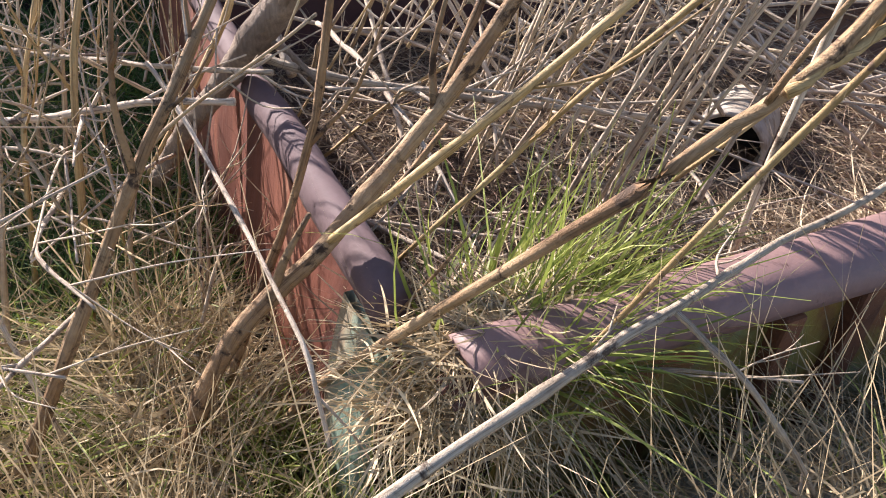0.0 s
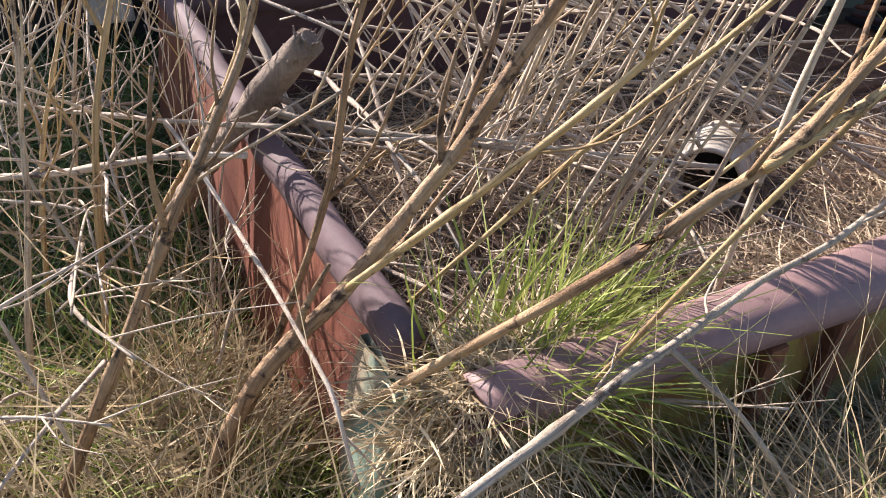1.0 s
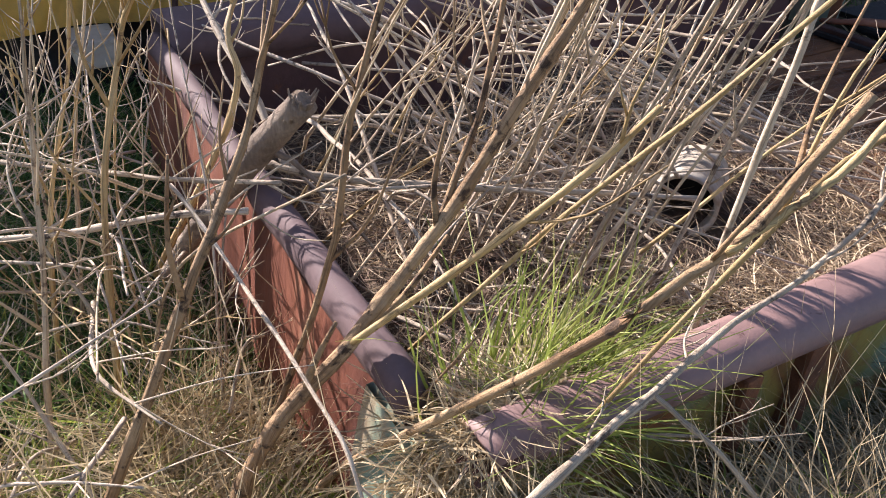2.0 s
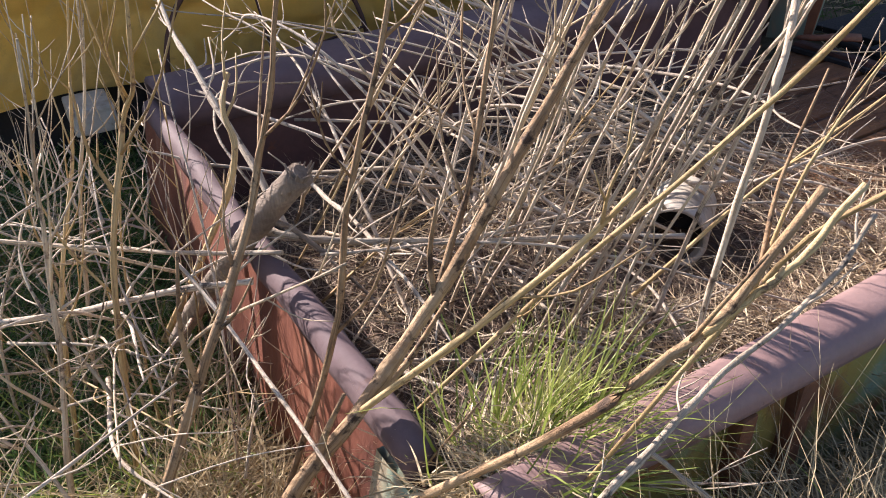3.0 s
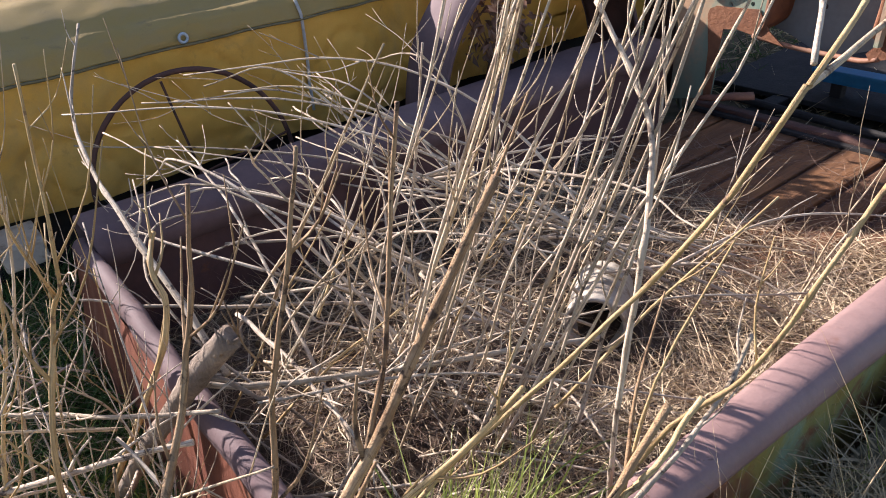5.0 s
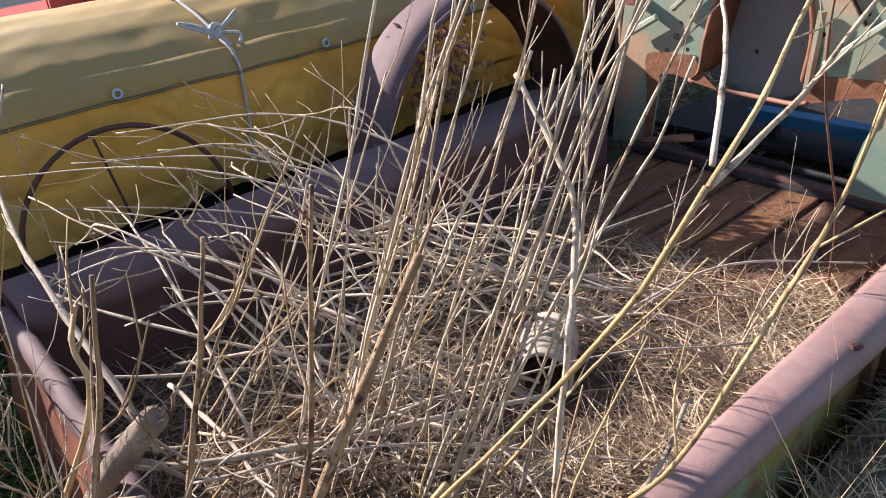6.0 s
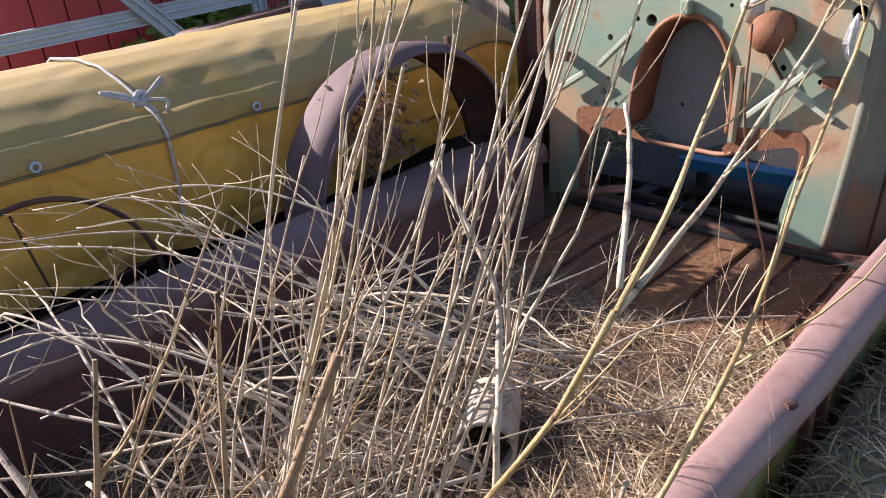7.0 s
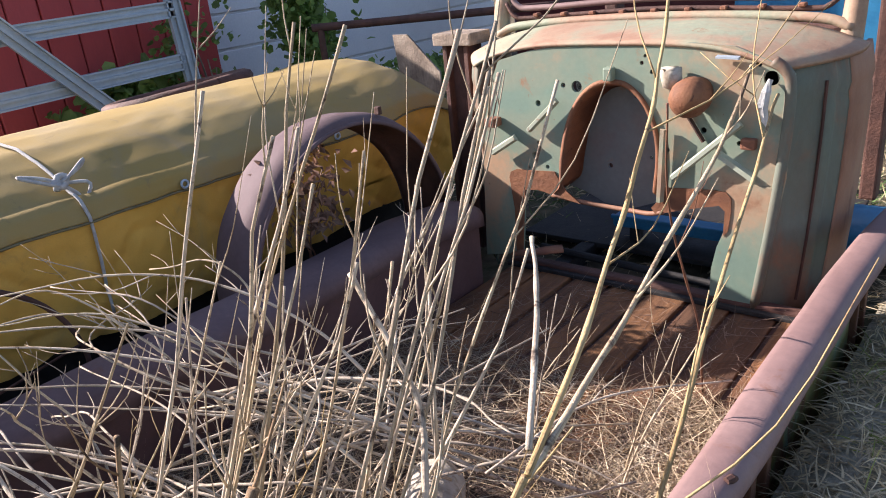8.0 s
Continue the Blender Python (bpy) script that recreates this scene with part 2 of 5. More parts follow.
M_CAN = surface("dirty pale plastic pipe", [(0.3, (0.38, 0.32, 0.25)), (0.55, (0.56, 0.51, 0.42)), (0.8, (0.66, 0.62, 0.53))], 10, spots=[(16, 0.54, 0.66, (0.30, 0.24, 0.17)), (6, 0.55, 0.7, (0.36, 0.29, 0.21))], rough=(0.5, 0.8))
M_RAG = surface("grey rag", [(0.3, (0.45, 0.45, 0.43)), (0.7, (0.68, 0.68, 0.65))], 30, rough=(0.85, 0.95), bump=0.4, bump_scale=200)
M_DARKRED = surface("dark red stem", [(0.3, (0.12, 0.05, 0.03)), (0.7, (0.24, 0.11, 0.06))], 20, rough=(0.6, 0.8))
M_CANVASDARK = surface("tarpaulin seam", [(0.3, (0.12, 0.10, 0.05)), (0.7, (0.2, 0.17, 0.09))], 20, rough=(0.8, 0.95))


# ---- mesh helpers ----
def mesh_of(name, bm, material, smooth=False):
    me = bpy.data.meshes.new(name)
    bm.normal_update()
    bm.to_mesh(me)
    bm.free()
    me.materials.append(material)
    if smooth:
        me.shade_smooth()
    return me


def part(name, bm, material, parent=None, label="", smooth=False):
    ob = new(name, mesh_of(name, bm, material, smooth))
    if parent:
        ob.parent = parent
    return tagged(ob, label)


def empty(name, at, label, category, group="", kind=""):
    ob = new(name)
    ob.location = at
    bpy.context.view_layer.update()
    return tagged(ob, label, category, group, kind)


def keep(ob, parent):
    """Parent a part whose mesh is in world metres."""
    ob.parent = parent
    ob.matrix_parent_inverse = Matrix.Translation(parent.location).inverted()
    return ob


def bevelled(bm, width=0.004, seg=2):
    bmesh.ops.bevel(bm, geom=[e for e in bm.edges if e.is_manifold and e.calc_face_angle(0) > 0.5], offset=width, segments=seg, affect="EDGES", profile=0.6)
    return bm


def box(lo, hi, bev=0.004, seg=2):
    bm = bmesh.new()
    bmesh.ops.create_cube(bm, size=1)
    lo, hi = Vector(lo), Vector(hi)
    for v in bm.verts:
        v.co = Vector([(lo[i] + hi[i]) / 2 + v.co[i] * (hi[i] - lo[i]) for i in range(3)])
    return bevelled(bm, bev, seg) if bev else bm


def sweep(profile, path_points, closed=True, cap=True, up=(0, 0, 1), scales=None):
    """Carry a closed profile (pairs: side, up) along a path."""
    bm = bmesh.new()
    pts = [Vector(p) for p in path_points]
    rings = []
    for i, p in enumerate(pts):
        d = (pts[min(i + 1, len(pts) - 1)] - pts[max(i - 1, 0)]).normalized()
        s = d.cross(Vector(up)).normalized()
        u = s.cross(d).normalized()
        g = scales[i] if scales else 1
        rings.append([bm.verts.new(p + s * a * g + u * b * g) for a, b in profile])
    n = len(profile)
    for a, b in zip(rings, rings[1:]):
        for j in range(n if closed else n - 1):
            bm.faces.new((a[j], a[(j + 1) % n], b[(j + 1) % n], b[j]))
    if cap and closed:
        bm.faces.new(rings[0][::-1])
        bm.faces.new(rings[-1])
    bmesh.ops.recalc_face_normals(bm, faces=bm.faces)
    return bm


def tube(points, radii, sides=6, bm=None, caps=True, bend=0):
    bm = bm or bmesh.new()
    pts = [Vector(p) for p in points]
    rings, ref = [], Vector((0.31, 0.57, 0.76))
    for i, p in enumerate(pts):
        d = (pts[min(i + 1, len(pts) - 1)] - pts[max(i - 1, 0)]).normalized()
        s = d.cross(ref)
        s = (s if s.length > 0.1 else d.cross(Vector((1, 0, 0)))).normalized()
        u = d.cross(s)
        r = radii[i] if isinstance(radii, (list, tuple)) else radii
        rings.append([bm.verts.new(p + (s * math.cos(k * math.tau / sides) + u * math.sin(k * math.tau / sides)) * r) for k in range(sides)])
    for a, b in zip(rings, rings[1:]):
        for j in range(sides):
            bm.faces.new((a[j], a[(j + 1) % sides], b[(j + 1) % sides], b[j]))
    if caps:
        bm.faces.new(rings[0][::-1])
        bm.faces.new(rings[-1])
    return bm


def curve_points(ctrl, n):
    """A smooth line through control points."""
    c = [Vector(p) for p in ctrl]
    c = [c[0] * 2 - c[1]] + c + [c[-1] * 2 - c[-2]]
    out, spans = [], len(c) - 3
    for i in range(n):
        u = i / (n - 1) * spans
        k = min(int(u), spans - 1)
        t = u - k
        p0, p1, p2, p3 = c[k:k + 4]
        out.append(0.5 * ((2 * p1) + (p2 - p0) * t + (2 * p0 - 5 * p1 + 4 * p2 - p3) * t * t + (3 * p1 - p0 - 3 * p2 + p3) * t ** 3))
    return out


def sheet(outer, holes, place, depth):
    """A plate with true holes. outer and holes: loops of pairs; place: pair and depth to a point."""
    from mathutils.geometry import tessellate_polygon
    loops = [[Vector((a, b, 0)) for a, b in lp] for lp in [outer] + holes]
    tris = tessellate_polygon(loops)
    flat = [p for lp in loops for p in lp]
    bm = bmesh.new()
    front = [bm.verts.new(place(p.x, p.y, 0)) for p in flat]
    back = [bm.verts.new(place(p.x, p.y, depth)) for p in flat]
    for a, b, c in tris:
        bm.faces.new((front[a], front[b], front[c]))
        bm.faces.new((back[c], back[b], back[a]))
    k = 0
    for lp in loops:
        n = len(lp)
        for i in range(n):
            a, b = k + i, k + (i + 1) % n
            bm.faces.new((front[a], front[b], back[b], back[a]))
        k += n
    bmesh.ops.recalc_face_normals(bm, faces=bm.faces)
    return bm


def ring(cx, cy, rx, ry=None, n=14):
    return [(cx + rx * math.cos(i * math.tau / n), cy + (ry or rx) * math.sin(i * math.tau / n)) for i in range(n)]


def disc_rod(p0, p1, r, sides=16):
    return tube([p0, p1], [r, r], sides)


# ---- ground ----
def ground_z(x, y):
    z = 0.12 + 0.02 * noise.noise(Vector((x * 1.3, y * 1.3, 0))) + 0.012 * noise.noise(Vector((x * 5, y * 5, 3)))
    z += 0.21 * math.exp(-((x - 0.27) ** 2 / 0.07 + (y - 0.08) ** 2 / 0.14))
    z += 0.10 * math.exp(-((x - 0.25) ** 2 / 0.05 + (y - 0.9) ** 2 / 1.2))
    z += 0.09 * math.exp(-((x + 0.22) ** 2 / 0.09 + (y + 0.29) ** 2 / 0.03))
    if -1.25 < x < 0.06 and -0.02 < y < 2.0:
        z = min(z, 0.13)
    return z


def build_ground():
    bm = bmesh.new()
    fine = [-2.6 + i * 0.06 for i in range(71)]
    xs = [-400, -120, -40, -15, -8, -5, -3.5] + fine + [2.2, 3.5, 6, 12, 40, 120, 400]
    fy = [-1.2 + i * 0.06 for i in range(71)]
    ys = [-400, -120, -40, -12, -5, -2.5] + fy + [3.6, 4.6, 6, 9, 15, 40, 120, 400]
    grid = [[bm.verts.new((x, y, ground_z(x, y) if abs(x) < 4 and abs(y) < 5 else 0.12)) for x in xs] for y in ys]
    for a, b in zip(grid, grid[1:]):
        for i in range(len(xs) - 1):
            bm.faces.new((a[i], a[i + 1], b[i + 1], b[i]))
    return tagged(part("ground", bm, M_SOIL, None, smooth=True), "dry soil with litter and grass", "ground", kind="structure")


build_ground()

# ---- pickup bed ----
bed = empty("pickup_bed", (-0.6, 1.0, 0.1), "rusted oxide-primed pickup bed sunk in grass and filled with hay", "truck bed")
RAIL = [(0.0, -0.045), (0.0, -0.012), (0.006, 0.002), (0.020, 0.008), (0.055, 0.008), (0.074, 0.003), (0.087, -0.010), (0.092, -0.026), (0.088, -0.042), (0.076, -0.052), (0.068, -0.050),
        (0.080, -0.040), (0.083, -0.027), (0.077, -0.014), (0.066, -0.006), (0.02, -0.004), (0.012, -0.045)]


def wobble(p, amp=0.004, f=2.2, seed=0):
    return Vector(p) + Vector((noise.noise(Vector((p[1] * f, p[0] * f, seed))), noise.noise(Vector((p[1] * f, p[0] * f, seed + 7))), noise.noise(Vector((p[0] * f, p[1] * f, seed + 13))))) * amp


# near side: rolled rail on a panel with stake pockets
near_path = [wobble((0.02 * max(0, y - 1.7) / 0.4, y, 0.45 + 0.012 * math.exp(-(y / 0.35) ** 2) - 0.02 * max(0, y - 2.0)), 0.005) for y in (2.36 * i / 80 for i in range(81))]
near_rail = keep(part("near_rail", sweep(RAIL, near_path, scales=[0.58 + 0.42 * min(1, i / 36) for i in range(81)]), M_PRIMER, None, "rolled top rail in faded oxide primer", True), bed)
keep(part("side_panel", box((0.034, 0.03, 0.08), (0.042, 0.30, 0.430), 0.001), M_SIDE, None, "side panel with flaking yellow-green paint"), bed)
keep(part("side_panel", box((0.040, 0.30, 0.08), (0.048, 1.98, 0.405), 0.001), M_SIDE, None, "side panel with flaking green paint"), bed)
for y0, y1 in ((0.30, 0.325), (0.40, 0.435), (1.05, 1.08), (1.14, 1.17), (1.88, 1.90), (1.97, 2.0)):
    keep(part("stake_pocket", box((0.044, y0, 0.09), (0.064, y1, 0.418), 0.004), M_BROWN, None, "rusted stake pocket post"), bed)
for k in range(7):
    a = 0.010 + 0.042 * k / 6
    keep(part("torn_flake", tube([(a, 0.03, 0.452), (a + 0.002 * math.sin(k * 2.1), 0.006, 0.450 - 0.004 * (k % 3)), (a - 0.002, -0.012 - 0.008 * ((k * 5) % 4) / 3, 0.438 - 0.006 * (k % 2))], [0.0045, 0.0040, 0.0015], 6), M_DARKRUST, None, "torn rusted flake"), near_rail)
keep(part("rail_dent", tube([(0.066, 0.905, 0.455), (0.071, 0.918, 0.4535), (0.076, 0.925, 0.451)], [0.006, 0.008, 0.004], 7), M_DARKRUST, None, "small rusted weld scar"), near_rail)
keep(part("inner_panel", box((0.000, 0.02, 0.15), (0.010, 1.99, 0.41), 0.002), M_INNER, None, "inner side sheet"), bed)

# far side: wider crowned rail over a sheet wall
FAR = [(0.11, -0.03), (0.105, 0.008), (0.09, 0.026), (0.06, 0.036), (0.0, 0.040), (-0.05, 0.036), (-0.075, 0.022), (-0.082, -0.004), (-0.076, -0.04), (-0.068, -0.04), (-0.070, 0.0), (-0.05, 0.02), (0.05, 0.02), (0.095, -0.03)]
far_path = [wobble((-1.16, 0.0 + 1.82 * i / 60, 0.45 - 0.03 * max(0, i - 50) / 10), 0.008, 1.6, 4) for i in range(61)]
keep(part("far_rail", sweep(FAR, far_path), M_DARKPRIMER, None, "crowned far rail in purple primer, shade in its colour", True), bed)
keep(part("far_panel", box((-1.085, 0.0, 0.08), (-1.072, 1.81, 0.44), 0.002), M_INNER, None, "inner face of the far side, shade in its colour"), bed)
keep(part("far_panel_outer", box((-1.25, 0.0, 0.08), (-1.24, 1.81, 0.43), 0.002), M_PRIMER, None, "outer sheet of the far side"), bed)

# rear end panel
END = [(0.026, -0.042), (0.028, -0.018), (0.022, -0.002), (0.010, 0.007), (-0.008, 0.009), (-0.024, 0.004), (-0.036, -0.008), (-0.041, -0.024), (-0.038, -0.040), (-0.030, -0.046), (0.018, -0.046)]
end_path = [wobble(wobble((-0.06 - 1.10 * i / 40, 0.0, 0.45), 0.010, 2.5, 9), 0.004, 14, 3) for i in range(41)]
keep(part("end_rail", sweep([(a * 0.56 - 0.010, b * 0.75) for a, b in END], end_path), M_DARKPRIMER, None, "rolled top rail of the end panel", True), bed)
def end_face(x, k, z):
    return -0.030 - 0.030 * math.sin(math.pi * (1 - k / 8) * 0.62) + 0.006 * math.cos(x * 34) * (1 - k / 9) + 0.007 * noise.noise(Vector((x * 5, z * 7, 2)))


def end_sheet(x0, x1, nx, k0, k1, proud):
    """Pressed sheet that bellies outward below the rail."""
    bm = bmesh.new()
    cols = []
    for i in range(nx + 1):
        x = x0 + (x1 - x0) * i / nx
        col = []
        for k in range(k0, k1 + 1):
            z = 0.10 + 0.32 * k / 8
            y = end_face(x, k, z) - proud
            col.append((bm.verts.new((x, y, z)), bm.verts.new((x, y + 0.008, z))))
        cols.append(col)
    n = k1 - k0
    for a, b in zip(cols, cols[1:]):
        for k in range(n):
            bm.faces.new((a[k][0], b[k][0], b[k + 1][0], a[k + 1][0]))
            bm.faces.new((a[k][1], a[k + 1][1], b[k + 1][1], b[k][1]))
    for col in (cols[0], cols[-1]):
        for k in range(n):
            bm.faces.new((col[k][0], col[k + 1][0], col[k + 1][1], col[k][1]))
    bmesh.ops.recalc_face_normals(bm, faces=bm.faces)
    return bm


end_panel = keep(part("end_panel", end_sheet(-0.030, -1.175, 60, 0, 8, 0.0), M_TAIL, None, "ribbed end panel, red rust with mint paint streaks", True), bed)
keep(part("corner_plate", end_sheet(-0.028, -0.118, 6, 0, 8, 0.009), M_MINTSTRIP, None, "corner plate with pale mint paint and rust streaks", True), end_panel)
# floor: planks run lengthways between steel strips
NPL = 8
PW = 1.06 / NPL
for i in range(NPL):
    x0 = -1.07 + i * PW
    keep(part("plank", box((x0 + 0.009, 0.02, 0.150 + 0.004 * (i % 3)), (x0 + PW - 0.009, 1.975, 0.186 + 0.003 * ((i * 5) % 3)), 0.004), M_PLANK, None), bed)
    if i:
        keep(part("bed_strip", box((x0 - 0.008, 0.02, 0.150), (x0 + 0.008, 1.975, 0.178), 0.002), M_DARKRUST, None, "rusted steel skid strip"), bed)
keep(part("front_sill", box((-1.07, 1.978, 0.12), (0.03, 2.02, 0.215), 0.008), M_DARKRUST, None, "dark rusted front sill"), bed)
keep(part("front_angle", box((-1.07, 1.955, 0.19), (0.02, 1.976, 0.204), 0.003), M_BLACK, None, "blackened steel angle"), bed)

# ---- cab ----
cab = empty("truck_cab", (-0.65, 2.3, 0.1), "stripped vintage truck cab, weathered mint green paint and rust, no doors", "truck cab")
FW = 1.985
outer = [(-1.18, 0.20), (-1.165, 0.5), (-1.135, 0.78), (-1.07, 0.91), (-0.95, 0.94), (-0.82, 0.955), (-0.58, 0.965), (-0.42, 0.96), (-0.31, 0.95), (-0.21, 0.91), (-0.156, 0.88), (-0.160, 0.6),
         (-0.185, 0.40), (-0.210, 0.25), (-0.235, 0.19), (-0.351, 0.216), (-0.349, 0.304), (-0.335, 0.376), (-0.318, 0.423), (-0.316, 0.49), (-0.331, 0.508), (-0.381, 0.496), (-0.50, 0.468), (-0.52, 0.52), (-0.515, 0.62), (-0.525, 0.71), (-0.56, 0.79), (-0.61, 0.838), (-0.66, 0.85),
         (-0.72, 0.838), (-0.775, 0.79), (-0.815, 0.71), (-0.84, 0.60), (-0.85, 0.51), (-0.875, 0.475), (-0.997, 0.478), (-1.005, 0.368), (-1.02, 0.235)]
holes = [ring(-0.783, 0.832, 0.018), ring(-0.83, 0.835, 0.008), ring(-0.925, 0.775, 0.010), ring(-0.945, 0.60, 0.013), ring(-0.975, 0.555, 0.008), ring(-0.93, 0.645, 0.007), ring(-0.90, 0.565, 0.007),
         ring(-0.212, 0.868, 0.020), ring(-0.245, 0.905, 0.008), ring(-0.57, 0.905, 0.006), ring(-0.54, 0.88, 0.006), ring(-0.56, 0.925, 0.005), ring(-0.49, 0.655, 0.008), ring(-0.47, 0.50, 0.006),
         ring(-0.24, 0.44, 0.007), ring(-0.24, 0.405, 0.006), ring(-0.235, 0.47, 0.006), ring(-0.29, 0.28, 0.007), ring(-0.245, 0.29, 0.006), ring(-0.285, 0.69, 0.007), ring(-0.385, 0.72, 0.009)]
keep(part("firewall", sheet(outer, holes, lambda a, b, d: (a, FW + d, b), 0.012), M_MINT, None, "firewall with bolt holes and floor cut-out"), cab)
arch = curve_points([(-0.875, FW - 0.004, 0.478), (-0.85, FW - 0.004, 0.51), (-0.84, FW - 0.004, 0.60), (-0.815, FW - 0.004, 0.71), (-0.775, FW - 0.004, 0.79), (-0.72, FW - 0.004, 0.838), (-0.66, FW - 0.004, 0.85),
                     (-0.61, FW - 0.004, 0.838), (-0.56, FW - 0.004, 0.79), (-0.525, FW - 0.004, 0.71), (-0.515, FW - 0.004, 0.62), (-0.525, FW - 0.004, 0.52)], 60)
rim = bmesh.new()
ringsr = []
mid = Vector((-0.68, 0, 0.62))
for p in arch:
    inw = Vector((mid.x - p.x, 0, mid.z - p.z)).normalized() * 0.012
    ringsr.append([rim.verts.new(q) for q in (p + Vector((0, -0.004, 0)) - inw * 0.7, p + Vector((0, -0.008, 0)) + inw * 0.3, p + Vector((0, 0.006, 0)) + inw, p + Vector((0, 0.095, 0)) + inw * 2.6, p + Vector((0, 0.095, 0)) + inw * 1.2)])
for ra, rb in zip(ringsr, ringsr[1:]):
    for k in range(5):
        rim.faces.new((ra[k], ra[(k + 1) % 5], rb[(k + 1) % 5], rb[k]))
bmesh.ops.recalc_face_normals(rim, faces=rim.faces)
keep(part("recess_rim", rim, M_BROWN, None, "rusted rim round the recess", True), cab)
rec = [(p.x, p.z) for p in arch] + [(-0.56, 0.455), (-0.64, 0.425), (-0.74, 0.43), (-0.82, 0.465)]
recess_panel = keep(part("recess_panel", sheet(rec, [ring(-0.58, 0.60, 0.006), ring(-0.63, 0.79, 0.008), ring(-0.60, 0.795, 0.008), ring(-0.72, 0.56, 0.009)], lambda a, b, d: (a, FW + 0.094 + d, b), 0.01), M_RECESS, None, "recessed grey-green panel"), cab)
# flanges round the floor cut-out
def fw_plate(name, loop, material, label, off=0.006, thick=0.005):
    return keep(part(name, sheet(loop, [], lambda a, b, d: (a, FW - off + d, b), thick), material, None, label), cab)


fw_plate("flange", [(-1.052, 0.515), (-1.045, 0.535), (-1.022, 0.546), (-0.95, 0.548), (-0.872, 0.552), (-0.862, 0.535), (-0.83, 0.490), (-0.778, 0.452), (-0.886, 0.472), (-0.94, 0.482), (-0.990, 0.476), (-1.000, 0.40), (-1.015, 0.236), (-1.042, 0.232), (-1.038, 0.40)],
         M_BROWN, "rusted brown flange round the pedal opening")
fw_plate("flange", [(-0.508, 0.540), (-0.43, 0.545), (-0.347, 0.550), (-0.312, 0.546), (-0.298, 0.530), (-0.297, 0.49), (-0.303, 0.43), (-0.316, 0.415), (-0.314, 0.49), (-0.331, 0.505), (-0.381, 0.493), (-0.45, 0.474), (-0.522, 0.452), (-0.536, 0.472), (-0.512, 0.50)],
         M_BROWN, "rusted brown flange round the floor opening")
keep(part("recess_lip", tube(curve_points([(-0.886, FW - 0.004, 0.472), (-0.80, FW + 0.01, 0.456), (-0.72, FW + 0.03, 0.443), (-0.62, FW + 0.03, 0.440), (-0.55, FW + 0.01, 0.446), (-0.50, FW - 0.004, 0.462)], 24), 0.008, 7), M_PILLAR, None, "bent peach-coloured lip under the recess", True), recess_panel)
keep(part("toe_strip", sweep([(-0.030, 0), (-0.026, 0.008), (0.02, 0.010), (0.03, 0.002), (0.02, -0.004)], curve_points([(-1.03, FW - 0.02, 0.240), (-0.98, FW - 0.035, 0.252), (-0.92, FW - 0.03, 0.268), (-0.86, FW + 0.01, 0.272)], 12)), M_RUST, None, "bent rusted toe strip", True), cab)


def brace(p, q, w, mat, label, off=0.02):
    a, b = Vector((p[0], FW - off, p[1])), Vector((q[0], FW - off, q[1]))
    return keep(part("brace", sweep([(-w, -0.008), (-w * 0.5, 0.008), (w * 0.5, 0.008), (w, -0.008)], [a, a.lerp(b, 0.33), a.lerp(b, 0.66), b], up=(0, -1, 0)), mat, None, label), cab)


brace((-0.462, 0.582), (-0.275, 0.752), 0.010, M_PALEBAR, "pale green brace", 0.03)
brace((-0.952, 0.690), (-0.842, 0.792), 0.010, M_PALEBAR, "pale green brace", 0.026)
brace((-0.452, 0.800), (-0.380, 0.690), 0.004, M_DARKRUST, "thin rusted cable clip", 0.012)
brace((-1.10, 0.604), (-1.002, 0.664), 0.012, M_PALEBAR, "pale brace stub", 0.03)
brace((-0.340, 0.656), (-0.240, 0.592), 0.013, M_PALEBAR, "pressed rib", 0.006)
brace((-0.505, 0.50), (-0.495, 0.72), 0.012, M_COWL, "rust-edged strip", 0.02)
brace((-0.35, 0.925), (-0.29, 0.922), 0.005, M_GALV, "thin bright rod", 0.02)
keep(part("bracket", box((-0.275, FW - 0.03, 0.68), (-0.235, FW - 0.002, 0.71), 0.006), M_RUST, None, "small rusted bracket"), cab)
keep(part("bracket", box((-0.68, FW - 0.03, 0.855), (-0.65, FW - 0.002, 0.895), 0.006), M_MINT, None, "small clip over the recess"), cab)
keep(part("bracket", box((-1.11, FW - 0.05, 0.695), (-1.07, FW - 0.002, 0.725), 0.005), M_RUST, None, "bent rusted bracket"), cab)
fw_plate("access_plate", [(-0.345, 0.571), (-0.176, 0.576), (-0.190, 0.40), (-0.213, 0.25), (-0.236, 0.196), (-0.344, 0.221), (-0.342, 0.304), (-0.328, 0.376), (-0.311, 0.423), (-0.309, 0.49), (-0.300, 0.53), (-0.315, 0.552), (-0.345, 0.556)], M_MINT, "access plate with a scored edge", 0.003, 0.0025)
# rusted motor can with a pale cap
can_bm = tube([(-0.40, FW - 0.002, 0.83), (-0.40, FW - 0.03, 0.828), (-0.402, FW - 0.034, 0.826), (-0.404, FW - 0.07, 0.822), (-0.405, FW - 0.092, 0.819), (-0.406, FW - 0.106, 0.817), (-0.406, FW - 0.112, 0.816)], [0.040, 0.042, 0.053, 0.054, 0.047, 0.030, 0.008], 24)
wiper = keep(part("wiper_motor", can_bm, M_BROWN, None, "round rusted motor housing", True), cab)
keep(part("motor_cap", tube([(-0.455, FW - 0.03, 0.815), (-0.458, FW - 0.035, 0.845), (-0.462, FW - 0.038, 0.852), (-0.466, FW - 0.042, 0.895), (-0.466, FW - 0.042, 0.90), (-0.466, FW - 0.042, 0.885)], [0.012, 0.016, 0.027, 0.031, 0.027, 0.022], 16), M_CAN, None, "chalky pale cap", True), wiper)
